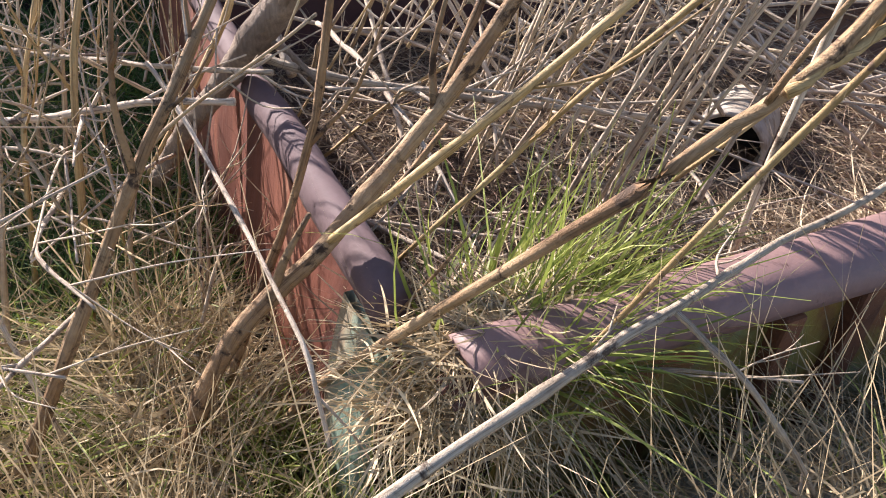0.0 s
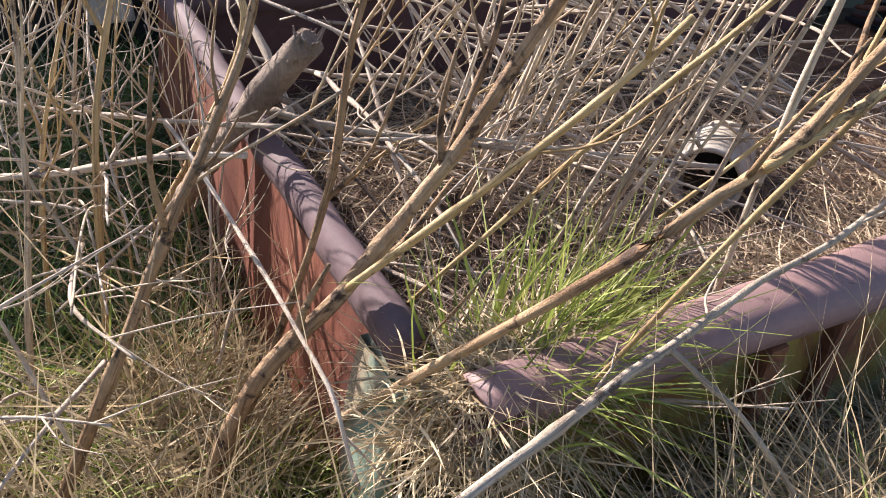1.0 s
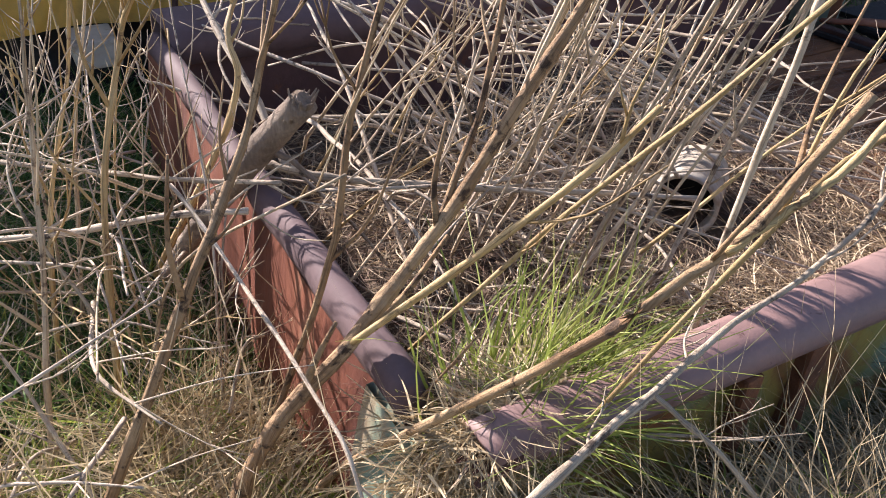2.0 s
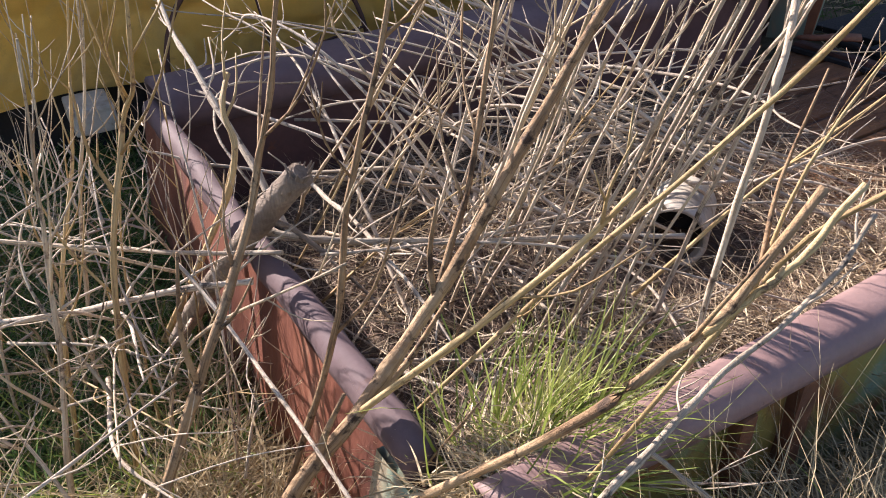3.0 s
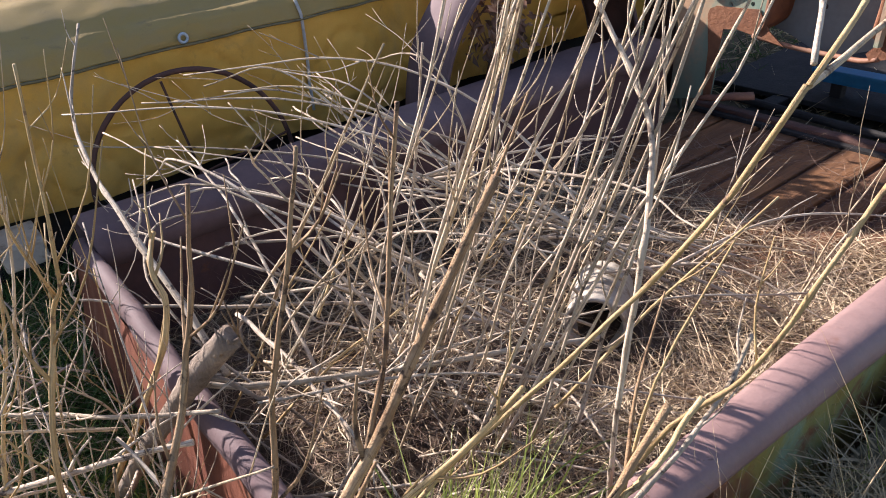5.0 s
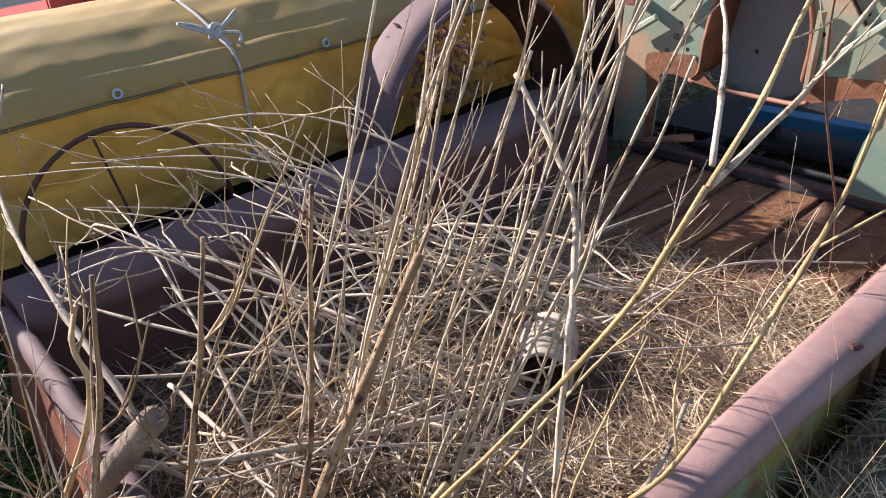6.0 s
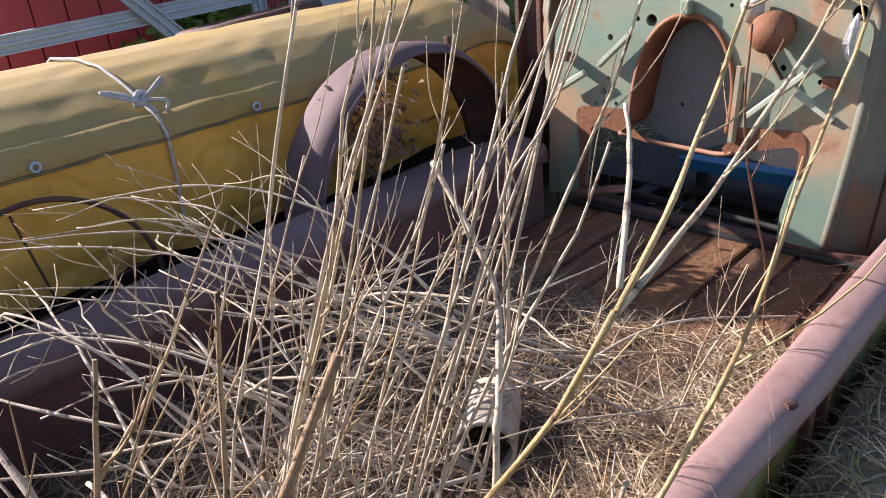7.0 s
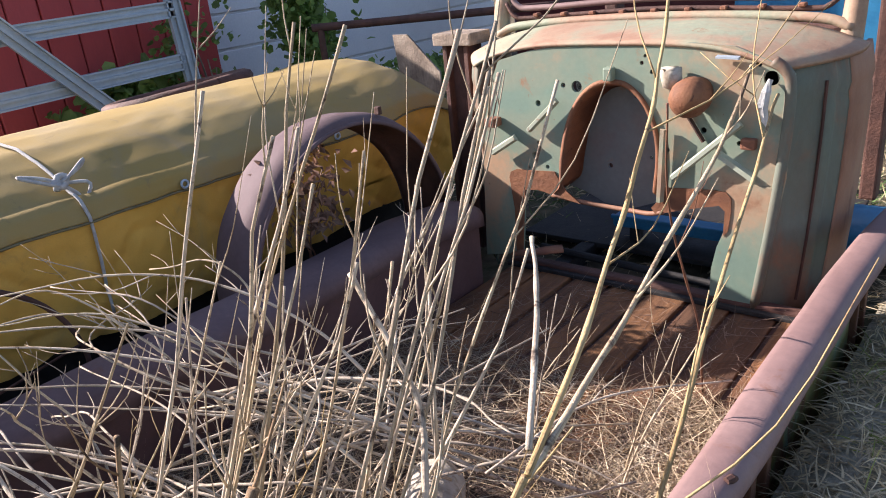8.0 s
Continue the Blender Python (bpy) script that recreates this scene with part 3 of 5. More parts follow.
rag_bm = bmesh.new()
tube([(-0.212, FW - 0.01, 0.865), (-0.215, FW - 0.03, 0.84), (-0.222, FW - 0.035, 0.80), (-0.215, FW - 0.03, 0.765), (-0.205, FW - 0.03, 0.745)], [0.007, 0.011, 0.013, 0.010, 0.003], 12, rag_bm)
for v in rag_bm.verts:
    v.co += Vector((noise.noise(v.co * 120), noise.noise(v.co * 120 + Vector((3, 0, 0))), noise.noise(v.co * 70))) * 0.006
keep(part("rag", rag_bm, M_RAG, None, "grey rag stuffed in a hole"), cab)

# cowl top, sides, windshield frame
bm = bmesh.new()
rows = []
for j in range(9):
    v = j / 8
    row = []
    for i in range(33):
        u = -1 + 2 * i / 32
        half = 0.490 + 0.145 * math.sin(min(1, v * 1.15) * math.pi / 2)
        x = -0.68 + half * u
        y = FW - 0.004 + 0.29 * v
        crown = 0.965 + 0.030 * math.sin(v * 1.5)
        z = crown - (crown - 0.897 - 0.02 * v) * abs(u) ** 3.6
        row.append(bm.verts.new((x, y, z)))
    rows.append(row)
for a, b in zip(rows, rows[1:]):
    for i in range(32):
        bm.faces.new((a[i], a[i + 1], b[i + 1], b[i]))
ex = bmesh.ops.extrude_face_region(bm, geom=bm.faces[:])
for v in ex["geom"]:
    if isinstance(v, bmesh.types.BMVert):
        v.co.z -= 0.012
keep(part("cowl", bm, M_COWL, None, "sun-bleached peach and green cowl", True), cab)


def cowl_side(sign, name, v0, v1, material, label, out=0.0):
    bm = bmesh.new()
    rows = []
    for j in range(15):
        v = v0 + (v1 - v0) * j / 14
        y = FW + 0.0135 + 0.30 * v
        crease = 0.010 * math.exp(-((v - 0.36) / 0.035) ** 2) - 0.006 * math.exp(-((v - 0.46) / 0.03) ** 2)
        x = -0.68 + sign * (0.50 + 0.145 * math.sin(min(1, v * 1.15) * math.pi / 2) + crease + out)
        row = []
        for k in range(29):
            w = k / 28
            z = 0.16 + (0.74 + 0.02 * v) * w
            press = 0.007 * (1 if 0.40 < w < 0.84 and 0.10 < v < 0.30 else 0) + 0.005 * math.exp(-((w - 0.86) / 0.02) ** 2)
            row.append(bm.verts.new((x - sign * (0.035 * (1 - w) ** 2 + press + 0.15 * max(0, w - 0.9)), y, z)))
        rows.append(row)
    for a, b in zip(rows, rows[1:]):
        for k in range(28):
            bm.faces.new((a[k], b[k], b[k + 1], a[k + 1]))
    bmesh.ops.recalc_face_normals(bm, faces=bm.faces)
    ex = bmesh.ops.extrude_face_region(bm, geom=bm.faces[:])
    for v in ex["geom"]:
        if isinstance(v, bmesh.types.BMVert):
            v.co.x -= sign * 0.012
    keep(part(name, bm, material, None, label, True), cab)


seam_line = []
for k in range(15):
    w = 0.06 + 0.86 * k / 14
    seam_line.append((-0.68 + 0.50 + 0.145 * math.sin(0.30 * 1.15 * math.pi / 2) + 0.003 - 0.035 * (1 - w) ** 2, FW + 0.0135 + 0.09, 0.16 + 0.746 * w))
keep(part("seam", tube(seam_line, 0.0045, 6), M_DARKRUST, None, "dark rusted seam down the cowl side"), cab)
for side in (1, -1):
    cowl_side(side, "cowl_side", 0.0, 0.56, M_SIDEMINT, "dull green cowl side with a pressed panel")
    cowl_side(side, "door_post", 0.55, 1.05, M_PILLAR, "rust-orange door post", 0.003)
keep(part("corner_bead", tube(curve_points([(-0.222, FW + 0.006, 0.20), (-0.186, FW + 0.004, 0.50), (-0.168, FW + 0.004, 0.70), (-0.164, FW + 0.004, 0.84), (-0.176, FW + 0.003, 0.885), (-0.21, FW + 0.002, 0.913)], 24), 0.015, 10), M_SIDEMINT, None, "rolled corner bead", True), cab)
for sx in (-1, 1):
    x = -0.68 + sx * 0.60
    keep(part("windshield_post", tube(curve_points([(x - sx * 0.02, 2.29, 0.84), (x - sx * 0.016, 2.31, 1.04), (x - sx * 0.03, 2.36, 1.14), (x - sx * 0.07, 2.44, 1.36)], 18), [0.030] * 18, 10), M_COWL, None, "windshield post", True), cab)
keep(part("windshield_sill", tube(curve_points([(-1.27, 2.28, 0.955), (-1.15, 2.285, 0.985), (-0.68, 2.29, 1.0), (-0.21, 2.285, 0.985), (-0.09, 2.28, 0.955)], 24), 0.015, 8), M_COWL, None, "windshield sill", True), cab)
gasket = keep(part("windshield_gasket", tube(curve_points([(-1.24, 2.30, 1.06), (-1.20, 2.295, 1.015), (-1.12, 2.30, 1.008), (-0.68, 2.31, 1.022), (-0.24, 2.30, 1.008), (-0.16, 2.295, 1.015), (-0.12, 2.30, 1.06)], 40), 0.008, 6), M_DARKRUST, None, "dark windshield gasket", True), cab)
keep(part("windshield_frame", tube(curve_points([(-1.235, 2.325, 1.30), (-1.235, 2.32, 1.12), (-1.20, 2.315, 1.05), (-1.10, 2.318, 1.04), (-0.68, 2.33, 1.052), (-0.26, 2.318, 1.04), (-0.16, 2.315, 1.05), (-0.125, 2.32, 1.12), (-0.125, 2.325, 1.30)], 50), 0.011, 8), M_PRIMER, None, "rounded windshield frame bar", True), cab)
for k in range(9):
    keep(part("screw_clip", box((-1.12 + k * 0.11, 2.285, 1.012), (-1.10 + k * 0.11, 2.315, 1.024), 0.003, 1), M_RUST), gasket)
# Added board: paints the interior shade seen through holes and gaps.
keep(part("trim_board", box((-0.50, FW + 0.11, 0.56), (-0.14, FW + 0.12, 0.90), 0.003), M_BLACK, None, "added black board that stands for the dark interior"), cab)
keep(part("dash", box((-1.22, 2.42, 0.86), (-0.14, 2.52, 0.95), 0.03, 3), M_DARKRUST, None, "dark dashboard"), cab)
# Floor coloured near black for the shade inside the cab.
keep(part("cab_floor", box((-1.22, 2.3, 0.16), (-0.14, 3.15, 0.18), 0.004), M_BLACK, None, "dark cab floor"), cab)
for sx in (-1, 1):
    keep(part("rear_pillar", box((-0.68 + sx * 0.54 - 0.03, 3.08, 0.2), (-0.68 + sx * 0.54 + 0.03, 3.16, 1.5), 0.01), M_DARKRUST, None, "rear cab pillar"), cab)

# ---- blue barrel under the cowl ----
drum = empty("blue_trough", (-0.5, 2.4, 0.18), "blue painted metal trough lying under the cab cowl", "trough")
keep(part("sheet", box((-0.86, 2.36, 0.232), (-0.24, 2.44, 0.276), 0.012), M_BLUE), drum)
keep(part("lip", box((-0.86, 2.346, 0.268), (-0.24, 2.362, 0.284), 0.004), M_BLUE), drum)
keep(part("foot", box((-0.80, 2.38, 0.12), (-0.76, 2.42, 0.234), 0.004), M_BLACK), drum)
keep(part("foot", box((-0.36, 2.38, 0.12), (-0.32, 2.42, 0.234), 0.004), M_BLACK), drum)
for x in (-0.93, -0.40):
    keep(part("chassis_rail", box((x - 0.03, 2.03, 0.115), (x + 0.03, 3.3, 0.175), 0.006), M_BLACK, None, "blackened chassis rail"), cab)
keep(part("cross_bar", disc_rod((-1.05, 2.16, 0.19), (-0.25, 2.10, 0.19), 0.014, 10), M_BLACK, None, "blackened cross bar"), cab)
bm = tube([(-0.12, 2.64, 0.225), (-0.11, 2.64, 0.225), (0.36, 2.68, 0.225), (0.38, 2.68, 0.225)], [0.06, 0.10, 0.10, 0.06], 20)
tagged(part("blue_roll", bm, M_BLUE, None, "", True), "rolled blue plastic sheet beside the cab", "plastic roll")

# ---- fender behind the far side ----
fen = empty("fender", (-1.38, 1.45, 0.12), "loose oxide-primed truck fender standing beside the bed", "fender")
def fender_band(inset, lo, hi):
    """An arched strip of pressed steel, crowned across its width."""
    bm = bmesh.new()
    rows = []
    for i in range(49):
        a = radians(205 - 205 * i / 48)
        row = []
        for k in range(13):
            v = lo + (hi - lo) * k / 12
            d = 0.490 - inset - 0.030 * (2 * v - 1) ** 4 - 0.020 * v
            d += 0.003 * noise.noise(Vector((i * 0.3, k * 0.4, 2)))
            row.append(bm.verts.new((-1.265 - 0.215 * v, 1.468 - d * 0.96 * math.cos(a), 0.345 + d * math.sin(a))))
        rows.append(row)
    for a, b in zip(rows, rows[1:]):
        for k in range(12):
            bm.faces.new((a[k], a[k + 1], b[k + 1], b[k]))
    bmesh.ops.recalc_face_normals(bm, faces=bm.faces)
    ex = bmesh.ops.extrude_face_region(bm, geom=bm.faces[:])
    for v in ex["geom"]:
        if isinstance(v, bmesh.types.BMVert):
            v.co += (Vector((v.co.x, 1.468, 0.345)) - v.co).normalized() * 0.004
    return bm


shell = keep(part("shell", fender_band(0.0, 0.0, 1.0), M_DARKPRIMER, None, "", True), fen)
keep(part("lining", fender_band(0.007, 0.03, 0.97), M_DARKRUST, None, "dark brown rusted underside", True), shell)
keep(part("lip", tube([Vector((-1.266, 1.468 - 0.456 * 0.96 * math.cos(radians(205 - 205 * i / 40)), 0.345 + 0.456 * math.sin(radians(205 - 205 * i / 40)))) for i in range(41)], 0.007, 7), M_DARKPRIMER, None, "rolled edge", True), shell)
keep(part("clip", box((-1.295, 1.61, 0.800), (-1.275, 1.625, 0.826), 0.003), M_DARKRUST, None, "rusted clip"), shell)

rl = random.Random(61)
dead = empty("dead_weed", (-1.36, 1.32, 0.12), "withered pinkish-brown weed hanging under the fender", "weed")
M_DEAD = surface("withered leaf", [(0.3, (0.22, 0.12, 0.09)), (0.55, (0.36, 0.22, 0.16)), (0.75, (0.46, 0.30, 0.22))], 14, rough=(0.8, 0.95), island=0.45, fine=0.2, bump=0.0, translucent=0.2)
bm = bmesh.new()
for k in range(5):
    tube(curve_points([(-1.36 + rl.gauss(0, 0.02), 1.32 + rl.gauss(0, 0.04), 0.13), (-1.36 + rl.gauss(0, 0.02), 1.31 + rl.gauss(0, 0.05), 0.42), (-1.37 + rl.gauss(0, 0.02), 1.33 + rl.gauss(0, 0.08), rl.uniform(0.60, 0.74))], 9), [0.004 - 0.0003 * j for j in range(9)], 5, bm)
keep(part("stem", bm, M_DARKRED), dead)
bm = bmesh.new()
for k in range(280):
    c = Vector((-1.37 + rl.gauss(0, 0.025), 1.36 + rl.gauss(0, 0.08), rl.uniform(0.48, 0.75)))
    u = Vector((rl.gauss(0, 1), rl.gauss(0, 1), rl.gauss(-0.8, 0.6))).normalized()
    v = u.cross(Vector((rl.gauss(0, 1), rl.gauss(0, 1), rl.gauss(0, 1)))).normalized()
    w = u.cross(v)
    q = rl.uniform(0.022, 0.045)
    a, b, d, e = (bm.verts.new(c + u * m * q + v * n * q + w * h * q) for m, n, h in ((0, 0, 0), (0.55, 0.28, 0.12), (1.1, 0, -0.1), (0.55, -0.28, 0.16)))
    bm.faces.new((a, b, d))
    bm.faces.new((a, d, e))
keep(part("foliage", bm, M_DEAD), dead)

# ---- upright post and braces behind the bed corner ----
post = empty("steel_post", (-1.42, 2.25, 0.1), "dark rusted steel post with a pale cap plate", "post")
keep(part("web", box((-1.46, 2.22, 0.1), (-1.36, 2.25, 0.93), 0.004), M_DARKRUST), post)
keep(part("flange", box((-1.47, 2.19, 0.1), (-1.45, 2.28, 0.93), 0.003), M_DARKRUST), post)
keep(part("flange", box((-1.37, 2.19, 0.1), (-1.35, 2.28, 0.93), 0.003), M_DARKRUST), post)
keep(part("cap_plate", box((-1.50, 2.17, 0.93), (-1.32, 2.30, 0.975), 0.006), M_LOG, None, "pale chalky cap plate"), post)

# ---- tarpaulin over a long load ----
tarp = empty("covered_trailer", (-1.85, 0.8, 0.12), "long low load under an ochre canvas tarpaulin tied with rope", "tarpaulin")


def tarp_point(s, y):
    """s from 0 (lower near hem) to 1 (far hem)."""
    prof = [(-1.600, 0.345), (-1.585, 0.45), (-1.565, 0.57), (-1.555, 0.69), (-1.572, 0.735), (-1.66, 0.789), (-1.75, 0.832), (-1.85, 0.860), (-1.98, 0.873), (-2.2, 0.86), (-2.36, 0.78), (-2.42, 0.25)]
    u = s * (len(prof) - 1)
    k = min(int(u), len(prof) - 2)
    t = u - k
    x = prof[k][0] * (1 - t) + prof[k + 1][0] * t
    z = prof[k][1] * (1 - t) + prof[k + 1][1] * t
    fold = 0.024 * noise.noise(Vector((x * 3, y * 2.6 + z * 2, z * 2))) + 0.011 * noise.noise(Vector((y * 7 + z * 5, z * 3, 5))) + 0.002 * noise.noise(Vector((y * 22 - z * 14, z * 10, 8)))
    crease = abs(noise.noise(Vector((y * 5 + z * 7, z * 3 - y * 2, 21)))), abs(noise.noise(Vector((y * 11 - z * 6, z * 8, 33))))
    fold -= 0.009 * max(0, 1 - crease[0] * 9) + 0.003 * max(0, 1 - crease[1] * 7)
    fold *= 0.35 if s > 0.3 else 1.5 * min(1, (0.3 - s) * 8 + 0.3)
    x += fold
    z += 0.005 * noise.noise(Vector((x * 4, y * 1.6, 9))) + 0.004 * noise.noise(Vector((x * 12 + y * 5, y * 7, 4))) + 0.015 * math.exp(-((y - 2.1) / 0.12) ** 2) - 0.008 * (s > 0.4) * math.sin(y * 1.5 + 0.6) ** 2
    z -= 0.30 * max(0, z - 0.3) * max(0, min(1, (y - 2.18) / 0.28)) ** 1.4
    if s < 0.1:
        z += 0.03 * noise.noise(Vector((y * 3, 0, 1)))
    return Vector((x, y, z))


def cloth(s0, s1, ns, y0, y1, ny, lift=0.0):
    bm = bmesh.new()
    g = [[bm.verts.new(tarp_point(s0 + (s1 - s0) * i / ns, y0 + (y1 - y0) * j / ny) + Vector((lift, 0, lift * 0.3))) for j in range(ny + 1)] for i in range(ns + 1)]
    for a, b in zip(g, g[1:]):
        for j in range(ny):
            bm.faces.new((a[j], a[j + 1], b[j + 1], b[j]))
    bmesh.ops.recalc_face_normals(bm, faces=bm.faces)
    return bm


keep(part("skirt", cloth(0.0, 0.30, 28, -0.9, 2.46, 340), M_TARP, None, "ochre canvas skirt, lightened against its shade", True), tarp)
cover = keep(part("cover", cloth(0.275, 1.0, 56, -0.9, 2.46, 340, 0.008), M_TARPTOP, None, "canvas top, toned down for full sun", True), tarp)
keep(part("end_flap", sheet([(p.x, p.z) for p in (tarp_point(i / 30, 2.46) for i in range(31))], [], lambda a, b, d: (a, 2.46 + d, b), 0.006), M_TARP, None, "canvas end flap"), tarp)
keep(part("seam", tube([tarp_point(0.272, -0.9 + 3.34 * j / 120) + Vector((0.012, 0, 0)) for j in range(121)], 0.004, 5), M_CANVASDARK, None, "dark stitched seam"), tarp)
for y in (-0.20, 0.43, 1.06, 1.66):
    p = tarp_point(0.285, y) + Vector((0.016, 0, 0.012))
    n = 14
    t = bmesh.new()
    tube([p + Vector((0.0, 0.011 * math.cos(k * math.tau / n), 0.011 * math.sin(k * math.tau / n))) for k in range(n + 1)], 0.004, 6, t, False)
    keep(part("grommet", t, M_GALV, None, "bright metal grommet", True), cover)
# Black box fills the gap below the hem; its colour stands for shade.
keep(part("hull", box((-2.3, -0.85, 0.13), (-1.74, 2.40, 0.40), 0.02), M_BLACK, None, "black box for the shade under the load"), tarp)
rope = empty("rope", (-1.62, 0.75, 0.85), "pale grey rope knotted over the tarpaulin", "rope")
keep(part("strand", tube([tarp_point(0.95 - 0.9 * i / 40, 0.74 + 0.04 * (i / 40)) + Vector((0.012, 0, 0.012)) for i in range(41)], 0.0048, 6), M_ROPE, None, "", True), rope)
k0 = tarp_point(0.44, 0.75) + Vector((0.03, 0, 0.02))
for a, b in (((-0.02, -0.12, 0.05), (0.02, -0.02, 0.0)), ((0.02, 0.05, -0.09), (0.03, 0.09, -0.02)), ((0.0, 0.10, 0.06), (0.02, 0.03, 0.02))):
    a, b = Vector(a), Vector(b)
    keep(part("loop", tube(curve_points([k0, k0 + a * 0.45 + Vector((0, 0.015, 0)), k0 + a * 0.75, k0 + b * 0.75, k0], 20), 0.005, 6), M_ROPE, None, "", True), rope)
keep(part("knot", tube(curve_points([k0 + Vector((0, -0.02, 0.01)), k0 + Vector((0.012, 0, -0.01)), k0 + Vector((0, 0.02, 0.012)), k0 + Vector((-0.005, 0, 0.015)), k0 + Vector((0.01, -0.015, -0.015))], 16), 0.009, 8), M_ROPE, None, "", True), rope)

# ---- old spoked wheel, white block ----
wheel = empty("iron_hoop", (-1.42, 0.36, 0.12), "thin rusted spoked steel wheel leaning on the tarpaulin", "hoop")
c = Vector((-1.46, 0.36, 0.38))
keep(part("rim", tube([c + Vector((-0.03 * math.sin(a), 0.27 * math.cos(a), 0.27 * math.sin(a))) for a in [i * math.tau / 48 for i in range(49)]], 0.007, 6, None, False), M_DARKRUST, None, "", True), wheel)
for i in range(2):
    a = i * math.tau / 4 + 0.15
    d = Vector((0, 0.265 * math.cos(a), 0.265 * math.sin(a)))
    keep(part("spoke", disc_rod(c - d, c + d, 0.0035, 6), M_DARKRUST), wheel)
wb = box((-1.57, -0.15, 0.30), (-1.44, -0.05, 0.365), 0.008)
tagged(part("white_block", wb, M_CAN), "pale plastic block lying under the tarpaulin edge", "block")

# ---- barn, white building, gate ----
barn = empty("barn", (-4.6, 2.0, 0.1), "dull red barn clad in vertical boards", "barn")
for i in range(11):
    y = 1.1 + i * 0.203
    keep(part("board", box((-4.62, y + 0.004, 0.1), (-4.58 + 0.004 * (i % 2), y + 0.198, 2.15), 0.006, 1), M_BARN), barn)
keep(part("wall", box((-7, 1.1, 0.1), (-4.63, 3.33, 2.15), 0), M_BARN), barn)
whitehouse = empty("white_building", (-6, 6, 0.1), "white painted building behind the yard", "building")
keep(part("wall", box((-9.0, 3.36, 0.1), (-5.0, 7.5, 3.6), 0), M_WHITE), whitehouse)
for i in range(12):
    keep(part("siding_board", box((-5.0, 3.36, 0.15 + i * 0.28), (-4.97, 7.5, 0.41 + i * 0.28), 0.006, 1), M_WHITE), whitehouse)
gate = empty("steel_gate", (-4.2, 2.0, 0.1), "galvanised steel frame with diagonal braces leaning on the barn", "gate")


def beam(p, q, w=0.05, d=0.03):
    a, b = Vector(p), Vector(q)
    prof = [(-w, 0), (w, 0), (w, d), (w * 0.8, d), (w * 0.8, 0.008), (w * 0.15, 0.008), (w * 0.15, d), (-w * 0.15, d), (-w * 0.15, 0.008), (-w * 0.8, 0.008), (-w * 0.8, d), (-w, d)]
    keep(part("channel", sweep(prof, [a, a.lerp(b, 0.5), b], up=(1, 0, 0)), M_GALV), gate)


beam((-4.0, 0.6, 1.05), (-4.0, 2.66, 1.10))
beam((-4.0, 0.6, 0.72), (-4.0, 2.66, 0.78))
beam((-4.0, 2.62, 1.9), (-4.0, 2.72, 0.1))
beam((-3.96, 1.52, 1.22), (-3.96, 2.25, 0.42))

# ---- neighbouring clutter seen past the cab ----
fence_rail = empty("pipe_rail", (-2.75, 3.81, 0.1), "long dark steel pipe rail standing behind the load", "pipe rail")
keep(part("rail", disc_rod((-3.40, 3.25, 0.895), (-2.10, 4.37, 0.882), 0.026, 12), M_DARKRUST), fence_rail)
for x, y in ((-3.36, 3.285), (-2.14, 4.335)):
    keep(part("post", disc_rod((x, y, 0.08), (x, y, 0.88), 0.022, 12), M_DARKRUST), fence_rail)
tagged(part("rusted_drum_rim", tube([(-2.62 + 0.30 * math.cos(i * math.tau / 40), 1.75 + 0.30 * math.sin(i * math.tau / 40), 0.80 + 0.045 * math.sin(i * math.tau / 40 + 1.2)) for i in range(41)], 0.030, 8, None, False), M_DARKRUST, None, "", True),
       "rusted wheel rim lying behind the tarpaulin", "wheel rim")
tagged(part("rusted_plate", sheet([(-2.12, 0.92), (-2.03, 0.92), (-1.85, 0.75), (-1.87, 0.12), (-2.04, 0.12)], [], lambda a, b, d: (a, 2.62 + d, b), 0.01), M_LOG), "bent triangular scrap of weathered grey-brown plate", "plate")
redcar = empty("red_vehicle", (-0.8, 6.5, 0.1), "dark red old vehicle body parked behind the cab", "vehicle")
keep(part("body", box((-3.6, 5.8, 0.14), (0.6, 7.4, 1.75), 0.12, 3), surface("dark red body paint", [(0.3, (0.09, 0.015, 0.015)), (0.7, (0.16, 0.03, 0.03))], 3, rough=(0.3, 0.5)), None, "", True), redcar)

blue_box = box((-1.25, 4.75, 0.1), (-0.35, 5.55, 1.5), 0.05, 3)
tagged(part("blue_tank", blue_box, M_BLUE, None, "", True), "royal blue plastic tank standing behind the cab", "tank")

# ---- hay heaped in the bed ----
def hay_z(x, y):
    z = 0.215 + 0.03 * noise.noise(Vector((x * 4, y * 4, 1))) + 0.02 * noise.noise(Vector((x * 11, y * 11, 2)))
    z += 0.19 * math.exp(-((x + 0.03) ** 2 + (y - 0.03) ** 2) / 0.030)
    z += 0.07 * math.exp(-((x + 0.45) ** 2 / 0.18 + (y - 0.35) ** 2 / 0.16))
    z += 0.05 * math.exp(-((x + 0.06) ** 2 / 0.02 + (y - 0.8) ** 2 / 0.3))
    z -= 0.075 * math.exp(-((x + 0.36) ** 2 + (y - 0.65) ** 2) / 0.016)
    fade = 1.22 + 0.22 * noise.noise(Vector((x * 2.5, 7, 3))) - 0.04 * (x > -0.3)
    return z - 0.13 * max(0, min(1, (y - fade + 0.15) / 0.3))


